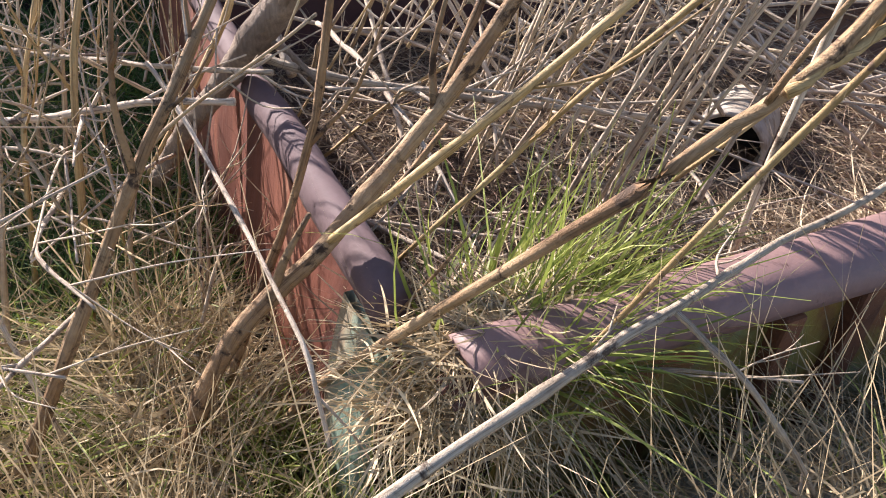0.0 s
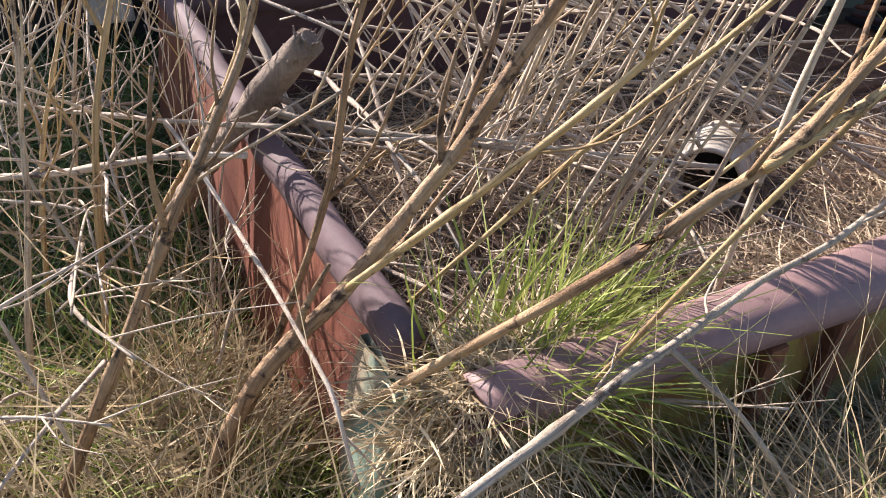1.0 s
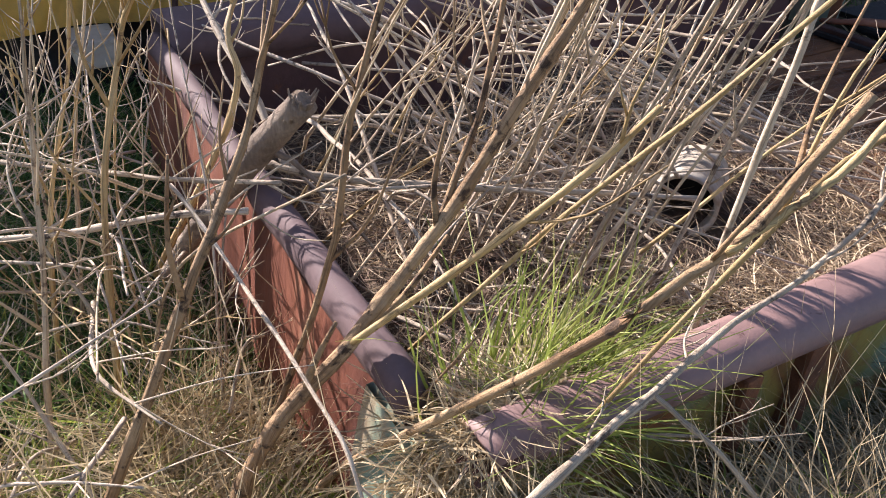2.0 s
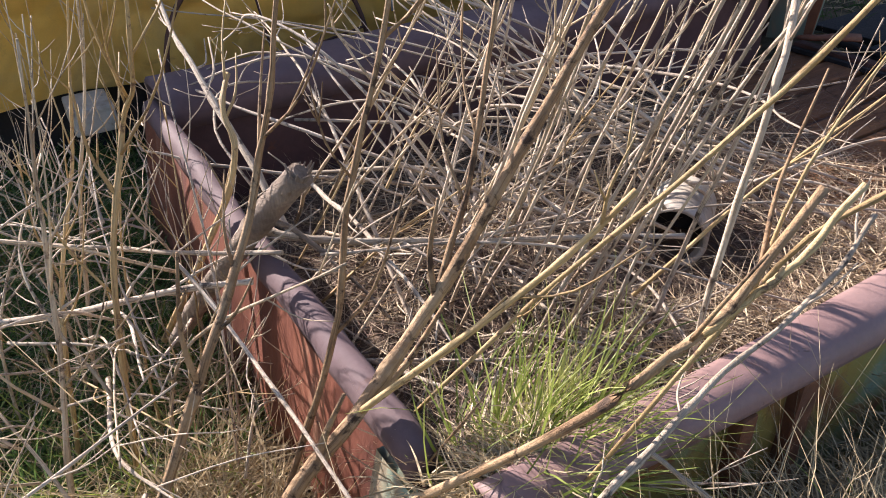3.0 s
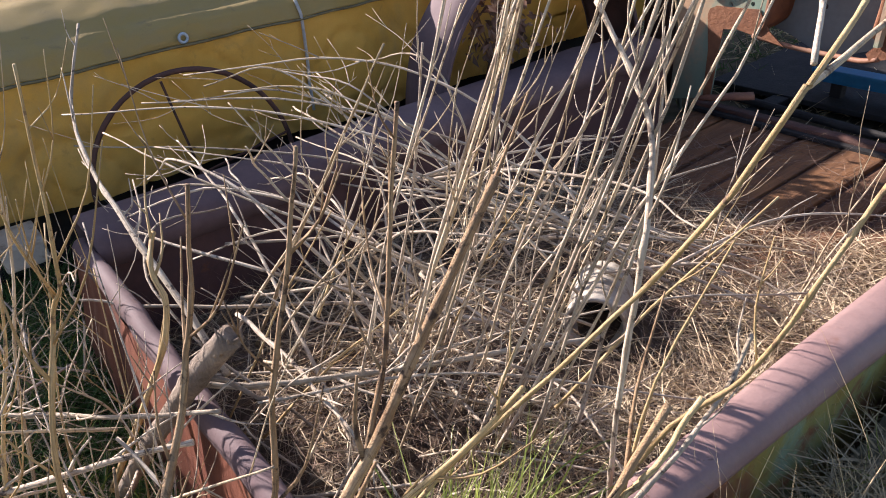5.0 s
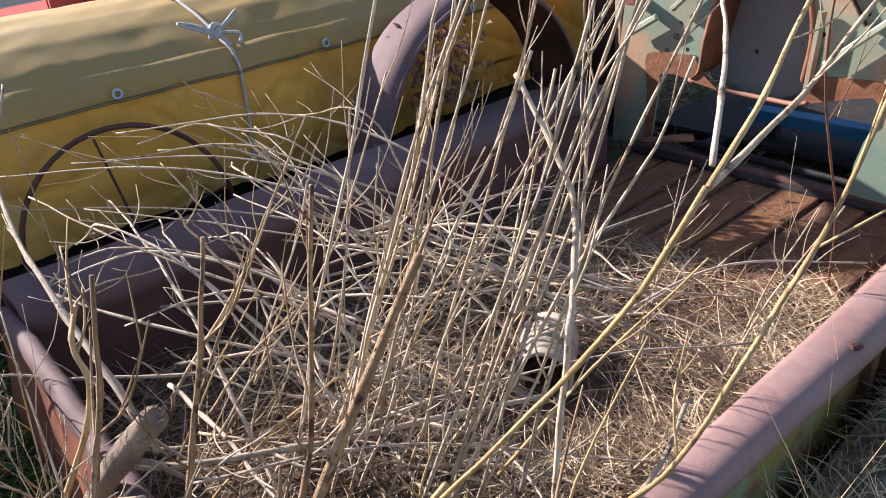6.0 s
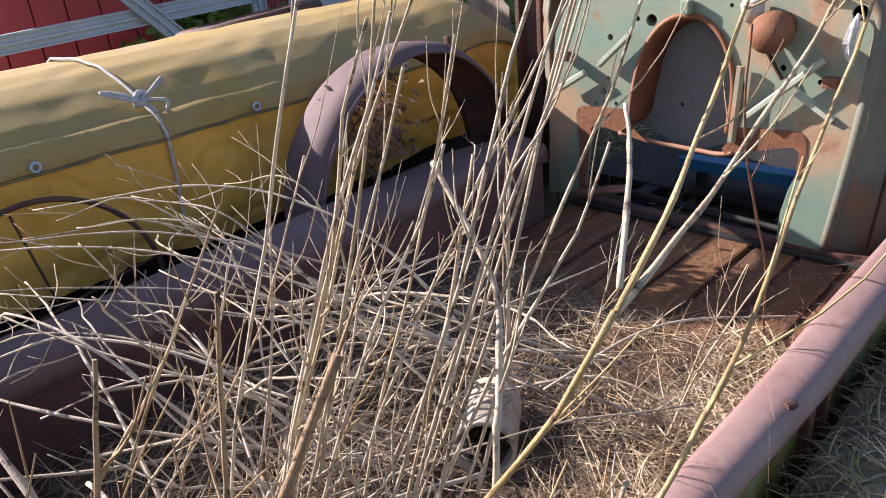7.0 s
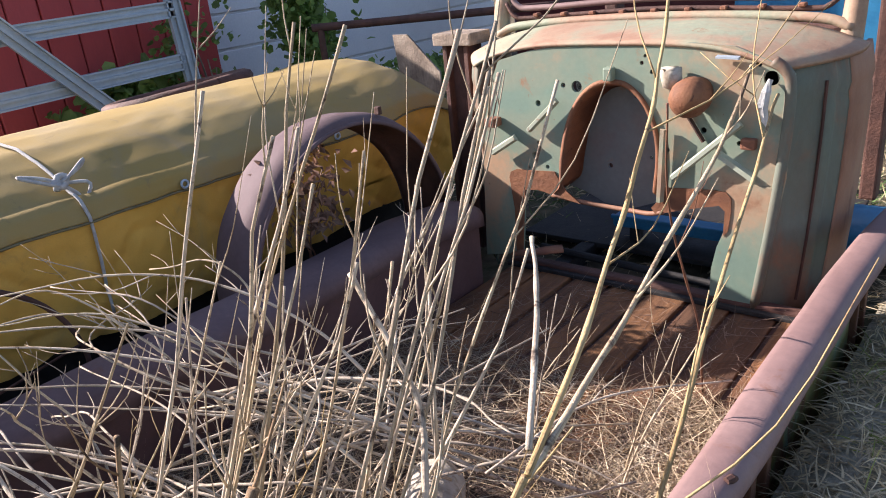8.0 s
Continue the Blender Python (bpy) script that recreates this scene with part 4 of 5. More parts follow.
def build_hay_bed():
    bm = bmesh.new()
    nx, ny = 54, 78
    g = [[bm.verts.new((-1.07 + 1.068 * i / nx, 0.01 + 1.55 * j / ny, hay_z(-1.07 + 1.068 * i / nx, 0.01 + 1.55 * j / ny))) for i in range(nx + 1)] for j in range(ny + 1)]
    for a, b in zip(g, g[1:]):
        for i in range(nx):
            bm.faces.new((a[i], a[i + 1], b[i + 1], b[i]))
    return tagged(part("hay_litter", bm, M_HAYBED, None, "", True), "matted brown hay litter covering the bed floor", "hay", kind="stuff")


M_HAYBED = surface("matted hay", [(0.3, (0.05, 0.033, 0.024)), (0.5, (0.11, 0.075, 0.053)), (0.7, (0.22, 0.16, 0.11))], 30, rough=(0.9, 1.0), bump=1.0, bump_scale=160)
build_hay_bed()


def strands(name, material, starts, heads, lengths, widths, droop, rng, segs=4, curl=0.25):
    """Thin tapered blades: starts and heads are arrays of points and first directions; droop pulls them down along their length."""
    n = len(starts)
    side = np.cross(heads, rng.normal(size=(n, 3)))
    side /= np.linalg.norm(side, axis=1)[:, None] + 1e-9
    swing = np.cross(heads, side) * rng.normal(0, curl, (n, 1)) + side * rng.normal(0, curl, (n, 1))
    rows = []
    for k in range(segs + 1):
        u = k / segs
        mid = starts + lengths[:, None] * (heads * u + swing * u * u)
        mid[:, 2] -= (droop * lengths) * u * u
        w = widths * (1 - 0.85 * u ** 1.5)
        rows.append(np.stack([mid - side * w[:, None] / 2, mid + side * w[:, None] / 2], 1))
    verts = np.stack(rows, 1).reshape(-1, 3)
    base = (np.arange(n) * (segs + 1) * 2)[:, None]
    quad = np.concatenate([base + np.array([2 * k, 2 * k + 1, 2 * k + 3, 2 * k + 2]) for k in range(segs)], 1).reshape(-1, 4)
    me = bpy.data.meshes.new(name)
    me.from_pydata(verts.tolist(), [], quad.tolist())
    me.materials.append(material)
    return new(name, me)


def dirs(rng, n, lift, spread=1.0, toward=None, pull=0.0):
    a = rng.uniform(0, math.tau, n)
    d = np.stack([np.cos(a) * spread, np.sin(a) * spread, np.full(n, 0.0)], 1)
    if toward is not None:
        d += np.array(toward) * pull
    d[:, 2] = lift
    return d / np.linalg.norm(d, axis=1)[:, None]


def patch(name, material, n, x, y, height, lift, length, width, droop, seed, label, category, toward=None, pull=0.0, curl=0.25, keep_if=None, density=None):
    rng = np.random.default_rng(seed)
    px, py = rng.uniform(*x, n), rng.uniform(*y, n)
    ok = np.ones(n, bool)
    if keep_if:
        ok &= np.array([keep_if(a, b) for a, b in zip(px, py)])
    if density:
        ok &= np.array([noise.noise(Vector((a * density, b * density, seed))) > rng.uniform(-0.35, 0.25) for a, b in zip(px, py)])
    px, py = px[ok], py[ok]
    m = len(px)
    pz = np.array([height(a, b) for a, b in zip(px, py)]) + rng.uniform(-0.012, 0.01, m)
    lifts = rng.uniform(*lift, m)
    ob = strands(name, material, np.stack([px, py, pz], 1), dirs(rng, m, lifts, 1.0, toward, pull), rng.uniform(*length, m), rng.uniform(*width, m), rng.uniform(*droop, m), rng, curl=curl)
    return tagged(ob, label, category, kind="stuff")


def thatch_z(x, y):
    z = ground_z(x, y) + 0.018 + 0.02 * noise.noise(Vector((x * 7, y * 7, 6))) + 0.012 * noise.noise(Vector((x * 18, y * 18, 8)))
    rise = max(0, min(1, (y - 0.55) / 0.4)) * math.exp(-((x - 0.14) / 0.30) ** 2)
    return z + 0.085 * rise


def mat_z(x, y):
    """The mat thins out and sinks into the ground along a ragged edge."""
    d = min(1.185 - x, y + 0.5, 2.9 - y) + 0.16 * noise.noise(Vector((x * 4, y * 4, 5))) + 0.08 * noise.noise(Vector((x * 13, y * 13, 7)))
    return thatch_z(x, y) - 0.09 * max(0, min(1, (0.34 - d) / 0.22))


def build_thatch():
    bm = bmesh.new()
    nx, ny = 40, 120
    g = [[bm.verts.new((0.085 + 1.1 * i / nx, -0.5 + 3.4 * j / ny, mat_z(0.085 + 1.1 * i / nx, -0.5 + 3.4 * j / ny))) for i in range(nx + 1)] for j in range(ny + 1)]
    for a, b in zip(g, g[1:]):
        for i in range(nx):
            bm.faces.new((a[i], a[i + 1], b[i + 1], b[i]))
    return tagged(part("matted_grass", bm, M_THATCH, None, "", True), "grey-green matted dry grass beside the bed", "dry grass", kind="stuff")


M_THATCH = surface("matted pale grass", [(0.3, (0.26, 0.23, 0.16)), (0.5, (0.42, 0.38, 0.28)), (0.7, (0.56, 0.52, 0.40))], 40, spots=[(5, 0.55, 0.75, (0.28, 0.31, 0.16))], fibre=(160, 60, 60), rough=(0.9, 1.0), bump=0.8, bump_scale=220)
build_thatch()
in_bed = lambda a, b: -1.26 < a < 0.05 and -0.03 < b < 2.05
off_bed = lambda a, b: not in_bed(a, b)
def bed_level(a, b):
    return max(hay_z(a, b), 0.19)


def clear(a, b):
    """Open hollow before the pipe mouth."""
    return (a + 0.355) ** 2 + (b - 0.645) ** 2 > 0.0100 and (a + 0.425) ** 2 + (b - 0.78) ** 2 > 0.0070


# litter and straw inside the bed
patch("hay_strands", M_LITTER, 12000, (-1.06, -0.01), (0.01, 1.45), bed_level, (0.0, 0.5), (0.05, 0.16), (0.0008, 0.0018), (0.0, 0.35), 11, "fine brown hay matted in the bed", "hay", keep_if=lambda a, b: clear(a, b) and b < 1.40 + 0.20 * noise.noise(Vector((a * 5, b * 5, 0))), curl=0.35)
patch("straw", M_STRAW, 5200, (-1.06, -0.01), (0.02, 1.40), lambda a, b: bed_level(a, b) + 0.012, (0.0, 0.35), (0.06, 0.20), (0.0012, 0.0028), (0.0, 0.25), 12, "loose bleached straw lying in the bed", "straw", toward=(0.57, 0.82, 0), pull=0.6, curl=0.2, keep_if=clear)
patch("straw", M_STRAW, 3400, (-0.26, -0.005), (0.3, 1.48), lambda a, b: bed_level(a, b) + 0.01, (0.0, 0.5), (0.03, 0.11), (0.0012, 0.0030), (0.0, 0.3), 13, "pale straw bunched along the rail", "straw", curl=0.4)
patch("hay_strands", M_LITTER, 2600, (-1.05, -0.01), (1.15, 1.93), lambda a, b: 0.193, (0.0, 0.25), (0.03, 0.12), (0.0008, 0.0018), (0.0, 0.1), 14, "sparse brown chaff on the planks", "hay", density=5, curl=0.4)
# dry drooping grass round the end of the bed
patch("dry_grass", M_DRYGRASS, 22000, (-0.62, 0.14), (-0.66, -0.055), lambda a, b: ground_z(a, b) + 0.035 + 0.03 * noise.noise(Vector((a * 9, b * 9, 4))), (-0.05, 0.40), (0.06, 0.17), (0.0018, 0.0042), (0.1, 0.5), 21, "matted dry grass drooping beside the bed", "dry grass", toward=(0.3, -0.6, 0), pull=0.5, keep_if=lambda a, b: off_bed(a, b) and (a > -0.40 + 0.1 * noise.noise(Vector((a * 6, b * 6, 3))) or b > -0.16) and not (-0.17 < a < 0.07 and b > -0.15) and (b < -0.12 or noise.noise(Vector((a * 20, b * 20, 1))) > 0.1), density=5, curl=1.0)
patch("dry_grass", M_DRYGRASS, 11000, (0.09, 0.60), (-0.35, 0.75), thatch_z, (0.0, 0.40), (0.05, 0.14), (0.0013, 0.0032), (0.1, 0.5), 22, "dry bleached grass along the side panel", "dry grass", keep_if=off_bed, curl=1.0)
patch("dry_grass", M_DRYGRASS, 22000, (0.095, 0.95), (0.55, 2.7), thatch_z, (0.05, 0.6), (0.03, 0.10), (0.0022, 0.0050), (0.2, 0.7), 23, "short dry grass beside the bed", "dry grass", keep_if=off_bed)
patch("dry_grass", M_DRYGRASS, 3600, (-1.6, -0.4), (-1.0, -0.06), ground_z, (0.3, 1.2), (0.10, 0.28), (0.0018, 0.0038), (0.2, 0.8), 24, "tangled dry grass behind the bed end", "dry grass", keep_if=off_bed)
# green grass
patch("green_grass", M_GREEN, 1200, (-0.20, 0.16), (-0.32, -0.03), lambda a, b: ground_z(a, b) + 0.03, (0.3, 1.4), (0.08, 0.18), (0.0016, 0.0036), (0.1, 0.6), 31, "fresh green grass among dry stems", "grass", keep_if=off_bed, density=7)
patch("green_grass", M_GREEN, 450, (0.08, 0.45), (-0.12, 0.6), lambda a, b: ground_z(a, b) + 0.02, (0.2, 1.1), (0.05, 0.12), (0.0016, 0.0038), (0.1, 0.6), 32, "fresh green grass along the side panel", "grass", keep_if=off_bed, density=6)
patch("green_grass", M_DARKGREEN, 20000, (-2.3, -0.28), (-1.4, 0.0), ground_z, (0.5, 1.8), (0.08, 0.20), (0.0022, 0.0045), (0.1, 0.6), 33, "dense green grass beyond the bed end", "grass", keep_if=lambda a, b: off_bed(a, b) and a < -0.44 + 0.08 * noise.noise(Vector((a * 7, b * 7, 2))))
patch("green_grass", M_GREEN, 2200, (-1.4, -0.20), (-0.9, -0.1), lambda a, b: ground_z(a, b) + 0.02, (0.6, 1.8), (0.10, 0.22), (0.0016, 0.0038), (0.1, 0.5), 34, "sparse bright green shoots in dry grass", "grass", density=6)
patch("green_grass", M_GREEN, 3000, (0.10, 0.9), (0.7, 2.8), thatch_z, (0.4, 1.5), (0.04, 0.10), (0.0018, 0.0036), (0.1, 0.6), 35, "short green grass beside the bed", "grass", keep_if=off_bed, density=4)
patch("dry_grass", M_DRYGRASS, 16000, (-4.5, 3.0), (2.2, 6.5), lambda a, b: 0.12, (0.4, 1.4), (0.06, 0.16), (0.004, 0.008), (0.1, 0.6), 36, "rough dry grass in the yard", "dry grass", density=2)

# the bright tuft at the bed corner
rng = np.random.default_rng(5)
tb = np.stack([rng.normal(-0.030, 0.030, 460), rng.normal(0.085, 0.030, 460), np.full(460, 0.385)], 1)
th = np.stack([(tb[:, 0] + 0.04) * 6 + rng.normal(0.16, 0.34, 460), (tb[:, 1] - 0.05) * 6 + rng.normal(0.26, 0.34, 460), np.full(460, 1.0)], 1)
th /= np.linalg.norm(th, axis=1)[:, None]
tagged(strands("grass_tuft", M_GREEN, tb, th, rng.uniform(0.08, 0.25, 460), rng.uniform(0.0018, 0.0042, 460), rng.uniform(0.05, 0.45, 460), rng, 5, 0.22), "bright green grass tuft growing in the bed corner", "grass", kind="stuff")
tb = np.stack([rng.normal(-0.005, 0.035, 1500), rng.normal(0.02, 0.035, 1500), np.full(1500, 0.400)], 1)
th = dirs(rng, 1500, rng.uniform(0.05, 0.8, 1500))
tagged(strands("dry_tuft", M_DRYGRASS, tb, th, rng.uniform(0.04, 0.12, 1500), rng.uniform(0.0012, 0.0030, 1500), rng.uniform(0.2, 0.8, 1500), rng, 4, 0.3), "dry yellow grass spilling over the bed corner", "dry grass", kind="stuff")

tb = np.stack([rng.normal(0.004, 0.018, 700), rng.normal(0.05, 0.040, 700), np.full(700, 0.458)], 1)
th = dirs(rng, 700, rng.uniform(-0.05, 0.35, 700), 1.0, (0.2, -0.5, 0), 0.6)
tagged(strands("dry_tuft", M_DRYGRASS, tb, th, rng.uniform(0.03, 0.09, 700), rng.uniform(0.0011, 0.0026, 700), rng.uniform(0.1, 0.5, 700), rng, 4, 0.3), "dry yellow grass lying on the rail end", "dry grass", kind="stuff")
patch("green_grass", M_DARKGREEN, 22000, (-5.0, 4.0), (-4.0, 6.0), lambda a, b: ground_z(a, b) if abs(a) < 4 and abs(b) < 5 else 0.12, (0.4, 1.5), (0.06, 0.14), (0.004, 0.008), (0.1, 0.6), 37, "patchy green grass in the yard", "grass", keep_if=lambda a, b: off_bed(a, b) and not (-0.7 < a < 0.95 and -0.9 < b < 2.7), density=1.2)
patch("dry_grass", M_DRYGRASS, 16000, (-5.0, 4.0), (-4.0, 6.0), lambda a, b: ground_z(a, b) if abs(a) < 4 and abs(b) < 5 else 0.12, (0.2, 1.2), (0.06, 0.16), (0.003, 0.007), (0.1, 0.6), 38, "patchy dry grass in the yard", "dry grass", keep_if=lambda a, b: off_bed(a, b) and not (-0.7 < a < 0.95 and -0.9 < b < 2.7), density=1.7)

# ---- dry weed stalks ----
sr = random.Random(17)


def stalk(ctrl, r0, r1, material, twigs=4, label="dry straw-coloured weed stalk", twig_len=(0.05, 0.16), name="weed_stalk", sides=7, wig=0.0016, spread=0.55, kink=0.35):
    pts = curve_points(ctrl, 6 * len(ctrl))
    n = len(pts)
    seed = sr.uniform(0, 99)
    pts = [p + Vector((noise.noise(Vector((i * 0.33, seed, 0))), noise.noise(Vector((i * 0.33, seed, 5))), noise.noise(Vector((i * 0.33, seed, 9))))) * wig for i, p in enumerate(pts)]
    span = sum((b - a).length for a, b in zip(pts, pts[1:]))
    zig = [Vector((sr.gauss(0, 1), sr.gauss(0, 1), sr.gauss(0, 0.6))) * min(0.006, span * 0.009) * kink for _ in range(n // 5 + 3)]
    pts = [p + zig[i // 5].lerp(zig[i // 5 + 1], (i % 5) / 5) * min(1, i / 5) for i, p in enumerate(pts)]
    radii = [(r0 + (r1 - r0) * i / (n - 1)) * (1 + 0.12 * noise.noise(Vector((i * 0.8, seed, 2)))) * (1.22 if i % 6 == 5 else 1) for i in range(n)]
    base = pts[0].copy()
    me = mesh_of(name, tube([p - base for p in pts], radii, sides), material, True)
    grain = me.attributes.new("grain", "FLOAT_VECTOR", "POINT")
    run = seed
    for i in range(n):
        run += (pts[i] - pts[i - 1]).length if i else 0
        for j in range(sides):
            grain.data[i * sides + j].vector = (math.cos(j * math.tau / sides), math.sin(j * math.tau / sides), run)
    ob = new(name, me)
    ob.location = base
    tagged(ob, label, "weed stalk", "dry weed stalks")
    for k in range(twigs):
        i = min(n - 2, int(n * (0.25 + 0.7 * (k + sr.random()) / max(1, twigs))))
        d = (pts[i + 1] - pts[i]).normalized()
        side = Vector((sr.gauss(0, 1), sr.gauss(0, 1), sr.gauss(0.3, 0.7)))
        side = (side - d * side.dot(d)).normalized()
        go = (d + side * sr.uniform(0.3, 1.0) * spread * 1.5).normalized()
        ln = sr.uniform(*twig_len)
        p0 = pts[i]
        mid = p0 + go * ln * 0.5 + side * ln * 0.06
        end = p0 + go * ln + d * ln * 0.12 + Vector((0, 0, 0.1 * ln))
        rr = max(0.0009, radii[i] * sr.uniform(0.45, 0.7))
        tb = bmesh.new()
        line = curve_points([p0 - base, mid - base, end - base], 7)
        tube(line, [rr * (1 - 0.6 * j / 6) for j in range(7)], 5, tb)
        for _ in range(sr.choice((0, 0, 1, 1, 2))):
            j = sr.randint(2, 5)
            q = Vector((sr.gauss(0, 1), sr.gauss(0, 1), sr.gauss(0.4, 0.6))).normalized()
            q = (go + q * 0.7).normalized()
            l2 = ln * sr.uniform(0.2, 0.5)
            tube([line[j], line[j] + q * l2 * 0.5, line[j] + q * l2 + Vector((0, 0, 0.004))], [rr * 0.6, rr * 0.5, rr * 0.25], 4, tb)
        part("side_twig", tb, material, ob, "", True)
    return ob


G, S, W = M_GOLD, M_STALK, M_GREY
# stalks that stand by themselves at the near corner
stalk([(-0.20, -0.10, 0.16), (-0.123, -0.069, 0.311), (0.095, 0.0, 0.607), (0.156, 0.066, 0.713), (0.170, 0.13, 0.80)], 0.0048, 0.0028, M_BARK, 3, "thick straw stalk leaning over the bed corner")
stalk([(0.156, 0.066, 0.713), (0.165, 0.09, 0.735), (0.175, 0.115, 0.76), (0.18, 0.15, 0.80)], 0.0030, 0.002, G, 1)
stalk([(-0.14, 0.02, 0.42), (-0.038, 0.107, 0.612), (0.08, 0.190, 0.801), (0.187, 0.208, 1.0)], 0.0023, 0.0020, G, 1, "golden stalk with a forked top", (0.05, 0.1))
stalk([(0.187, 0.208, 1.0), (0.15, 0.363, 1.035), (0.145, 0.44, 1.11), (0.13, 0.50, 1.17), (0.12, 0.54, 1.26)], 0.0021, 0.0011, G, 4, "golden forked upper stem")
stalk([(0.187, 0.208, 1.0), (0.153, 0.415, 1.009), (0.166, 0.529, 1.086), (0.17, 0.58, 1.14)], 0.0023, 0.0013, S, 2)
stalk([(0.184, 0.214, 1.01), (0.15, 0.28, 1.05), (0.12, 0.327, 1.075)], 0.0020, 0.0013, W, 0)
stalk([(0.04, 0.08, 0.42), (0.14, 0.152, 0.72), (0.186, 0.195, 0.80), (0.225, 0.228, 0.927), (0.233, 0.285, 0.984), (0.206, 0.474, 1.071), (0.20, 0.56, 1.12)], 0.0022, 0.0012, G, 4, "golden stalk arching over the near rail")
stalk([(-0.05, 0.34, 0.24), (-0.02, 0.315, 0.50), (0.012, 0.295, 0.73), (0.006, 0.315, 0.81), (-0.038, 0.366, 0.872), (-0.069, 0.372, 0.909), (-0.132, 0.391, 0.971)], 0.0036, 0.0028, W, 1, "bleached stalk with a bent broken top")
stalk([(-0.16, -0.21, 0.18), (-0.137, -0.148, 0.363), (-0.137, -0.053, 0.458), (-0.133, 0.045, 0.566), (-0.122, 0.138, 0.703), (-0.11, 0.23, 0.84)], 0.0100, 0.0046, M_BARK, 4, "stout ridged stalk with forked joints")
stalk([(-0.137, -0.053, 0.458), (-0.002, 0.055, 0.653), (0.05, 0.11, 0.75)], 0.0038, 0.0022, G, 3)
stalk([(-0.133, 0.045, 0.566), (-0.15, 0.10, 0.68), (-0.16, 0.13, 0.80), (-0.15, 0.15, 0.93)], 0.0036, 0.0020, M_BARK, 4)
stalk([(-0.24, -0.139, 0.22), (-0.19, -0.06, 0.48), (-0.169, -0.016, 0.67), (-0.165, 0.02, 0.80), (-0.15, 0.05, 0.92)], 0.0046, 0.0018, M_BARK, 4)
stalk([(-0.42, -0.14, 0.52), (-0.30, -0.115, 0.485), (-0.052, -0.10, 0.459), (0.02, -0.10, 0.40)], 0.0026, 0.0018, W, 2, "thin bleached stem crossing the corner")
stalk([(-0.17, -0.33, 0.26), (-0.183, -0.221, 0.451), (-0.195, -0.163, 0.554), (-0.246, -0.086, 0.653), (-0.25, -0.05, 0.75), (-0.25, -0.02, 0.88)], 0.0068, 0.0020, M_BARK, 6, "dark streaked stalk with split bark")
stalk([(-0.42, -0.27, 0.16), (-0.445, -0.213, 0.497), (-0.48, -0.15, 0.67), (-0.43, -0.13, 0.76), (-0.41, -0.10, 0.98)], 0.0048, 0.0014, G, 8, "golden brown upright stalk", (0.08, 0.26))
stalk([(-0.55, -0.33, 0.16), (-0.564, -0.269, 0.447), (-0.60, -0.20, 0.62), (-0.58, -0.15, 0.82)], 0.0040, 0.0012, G, 8, "golden brown weed stalk in long grass", (0.08, 0.26))
stalk([(-0.34, -0.36, 0.18), (-0.38, -0.30, 0.42), (-0.42, -0.26, 0.62), (-0.44, -0.22, 0.80)], 0.0042, 0.0012, S, 7, "straw-coloured stalk in long grass", (0.08, 0.26))
stalk([(-0.70, -0.28, 0.16), (-0.72, -0.22, 0.45), (-0.70, -0.16, 0.66), (-0.66, -0.12, 0.85)], 0.0036, 0.0012, S, 7, "straw-coloured stalk in long grass", (0.08, 0.26))
stalk([(0.175, -0.19, 0.50), (0.155, -0.10, 0.54), (0.119, 0.032, 0.540), (0.092, 0.135, 0.532), (0.066, 0.238, 0.524), (0.055, 0.33, 0.530), (0.048, 0.42, 0.565), (0.04, 0.48, 0.60)], 0.0040, 0.0026, W, 4, "grey weathered stalk lying over the rail", (0.04, 0.10))
stalk([(0.100, 0.105, 0.534), (0.150, 0.135, 0.50), (0.190, 0.185, 0.42), (0.20, 0.20, 0.36)], 0.0024, 0.0018, W, 1)
stalk([(-0.80, -0.60, 0.34), (-0.581, -0.305, 0.404), (-0.459, -0.152, 0.458), (-0.40, -0.06, 0.47)], 0.0048, 0.0040, W, 4, "bleached branch lying across the grass")
stalk([(-0.95, -0.45, 0.40), (-0.70, -0.24, 0.43), (-0.52, -0.12, 0.47), (-0.40, -0.02, 0.50)], 0.0038, 0.0030, W, 4)
stalk([(-0.52, -0.01, 0.468), (-0.485, 0.015, 0.470), (-0.43, 0.12, 0.45), (-0.34, 0.32, 0.43), (-0.25, 0.55, 0.40)], 0.0060, 0.0040, W, 2, "bleached stick resting on the end rail")
stalk([(-0.66, -0.16, 0.24), (-0.62, -0.06, 0.42), (-0.597, -0.004, 0.548), (-0.63, 0.0, 0.61), (-0.68, 0.03, 0.64)], 0.0056, 0.0036, G, 3, "hooked golden stalk beside the end panel")
stalk([(-0.58, 0.05, 0.41), (-0.74, 0.04, 0.50), (-0.92, 0.035, 0.575), (-1.10, 0.045, 0.62), (-1.276, 0.08, 0.696), (-1.36, 0.16, 0.83)], 0.0070, 0.0026, W, 6, "pale stalk slanting over the end panel")
log_bm = tube(curve_points([(0, 0, 0), (0.05, 0.05, 0.10), (0.10, 0.10, 0.185), (0.145, 0.135, 0.255), (0.20, 0.172, 0.325)], 26), [0.013 + 0.005 * i / 25 + 0.003 * math.exp(-((i - 18) / 2.5) ** 2) for i in range(26)], 16)
for v in log_bm.verts:
    v.co += Vector((noise.noise(v.co * 90), noise.noise(v.co * 90 + Vector((5, 0, 0))), 0)) * 0.004
for k in range(11):
    a = k * 2.4
    e = Vector((0.198, 0.170, 0.322)) + Vector((math.cos(a), math.sin(a), 0)) * 0.012
    tube([e - Vector((0.012, 0.010, 0.022)), e, e + Vector((0.006 * math.cos(a) + 0.004, 0.006 * math.sin(a) + 0.003, 0.008 + 0.004 * (k % 4)))], [0.004, 0.003, 0.0008], 5, log_bm)
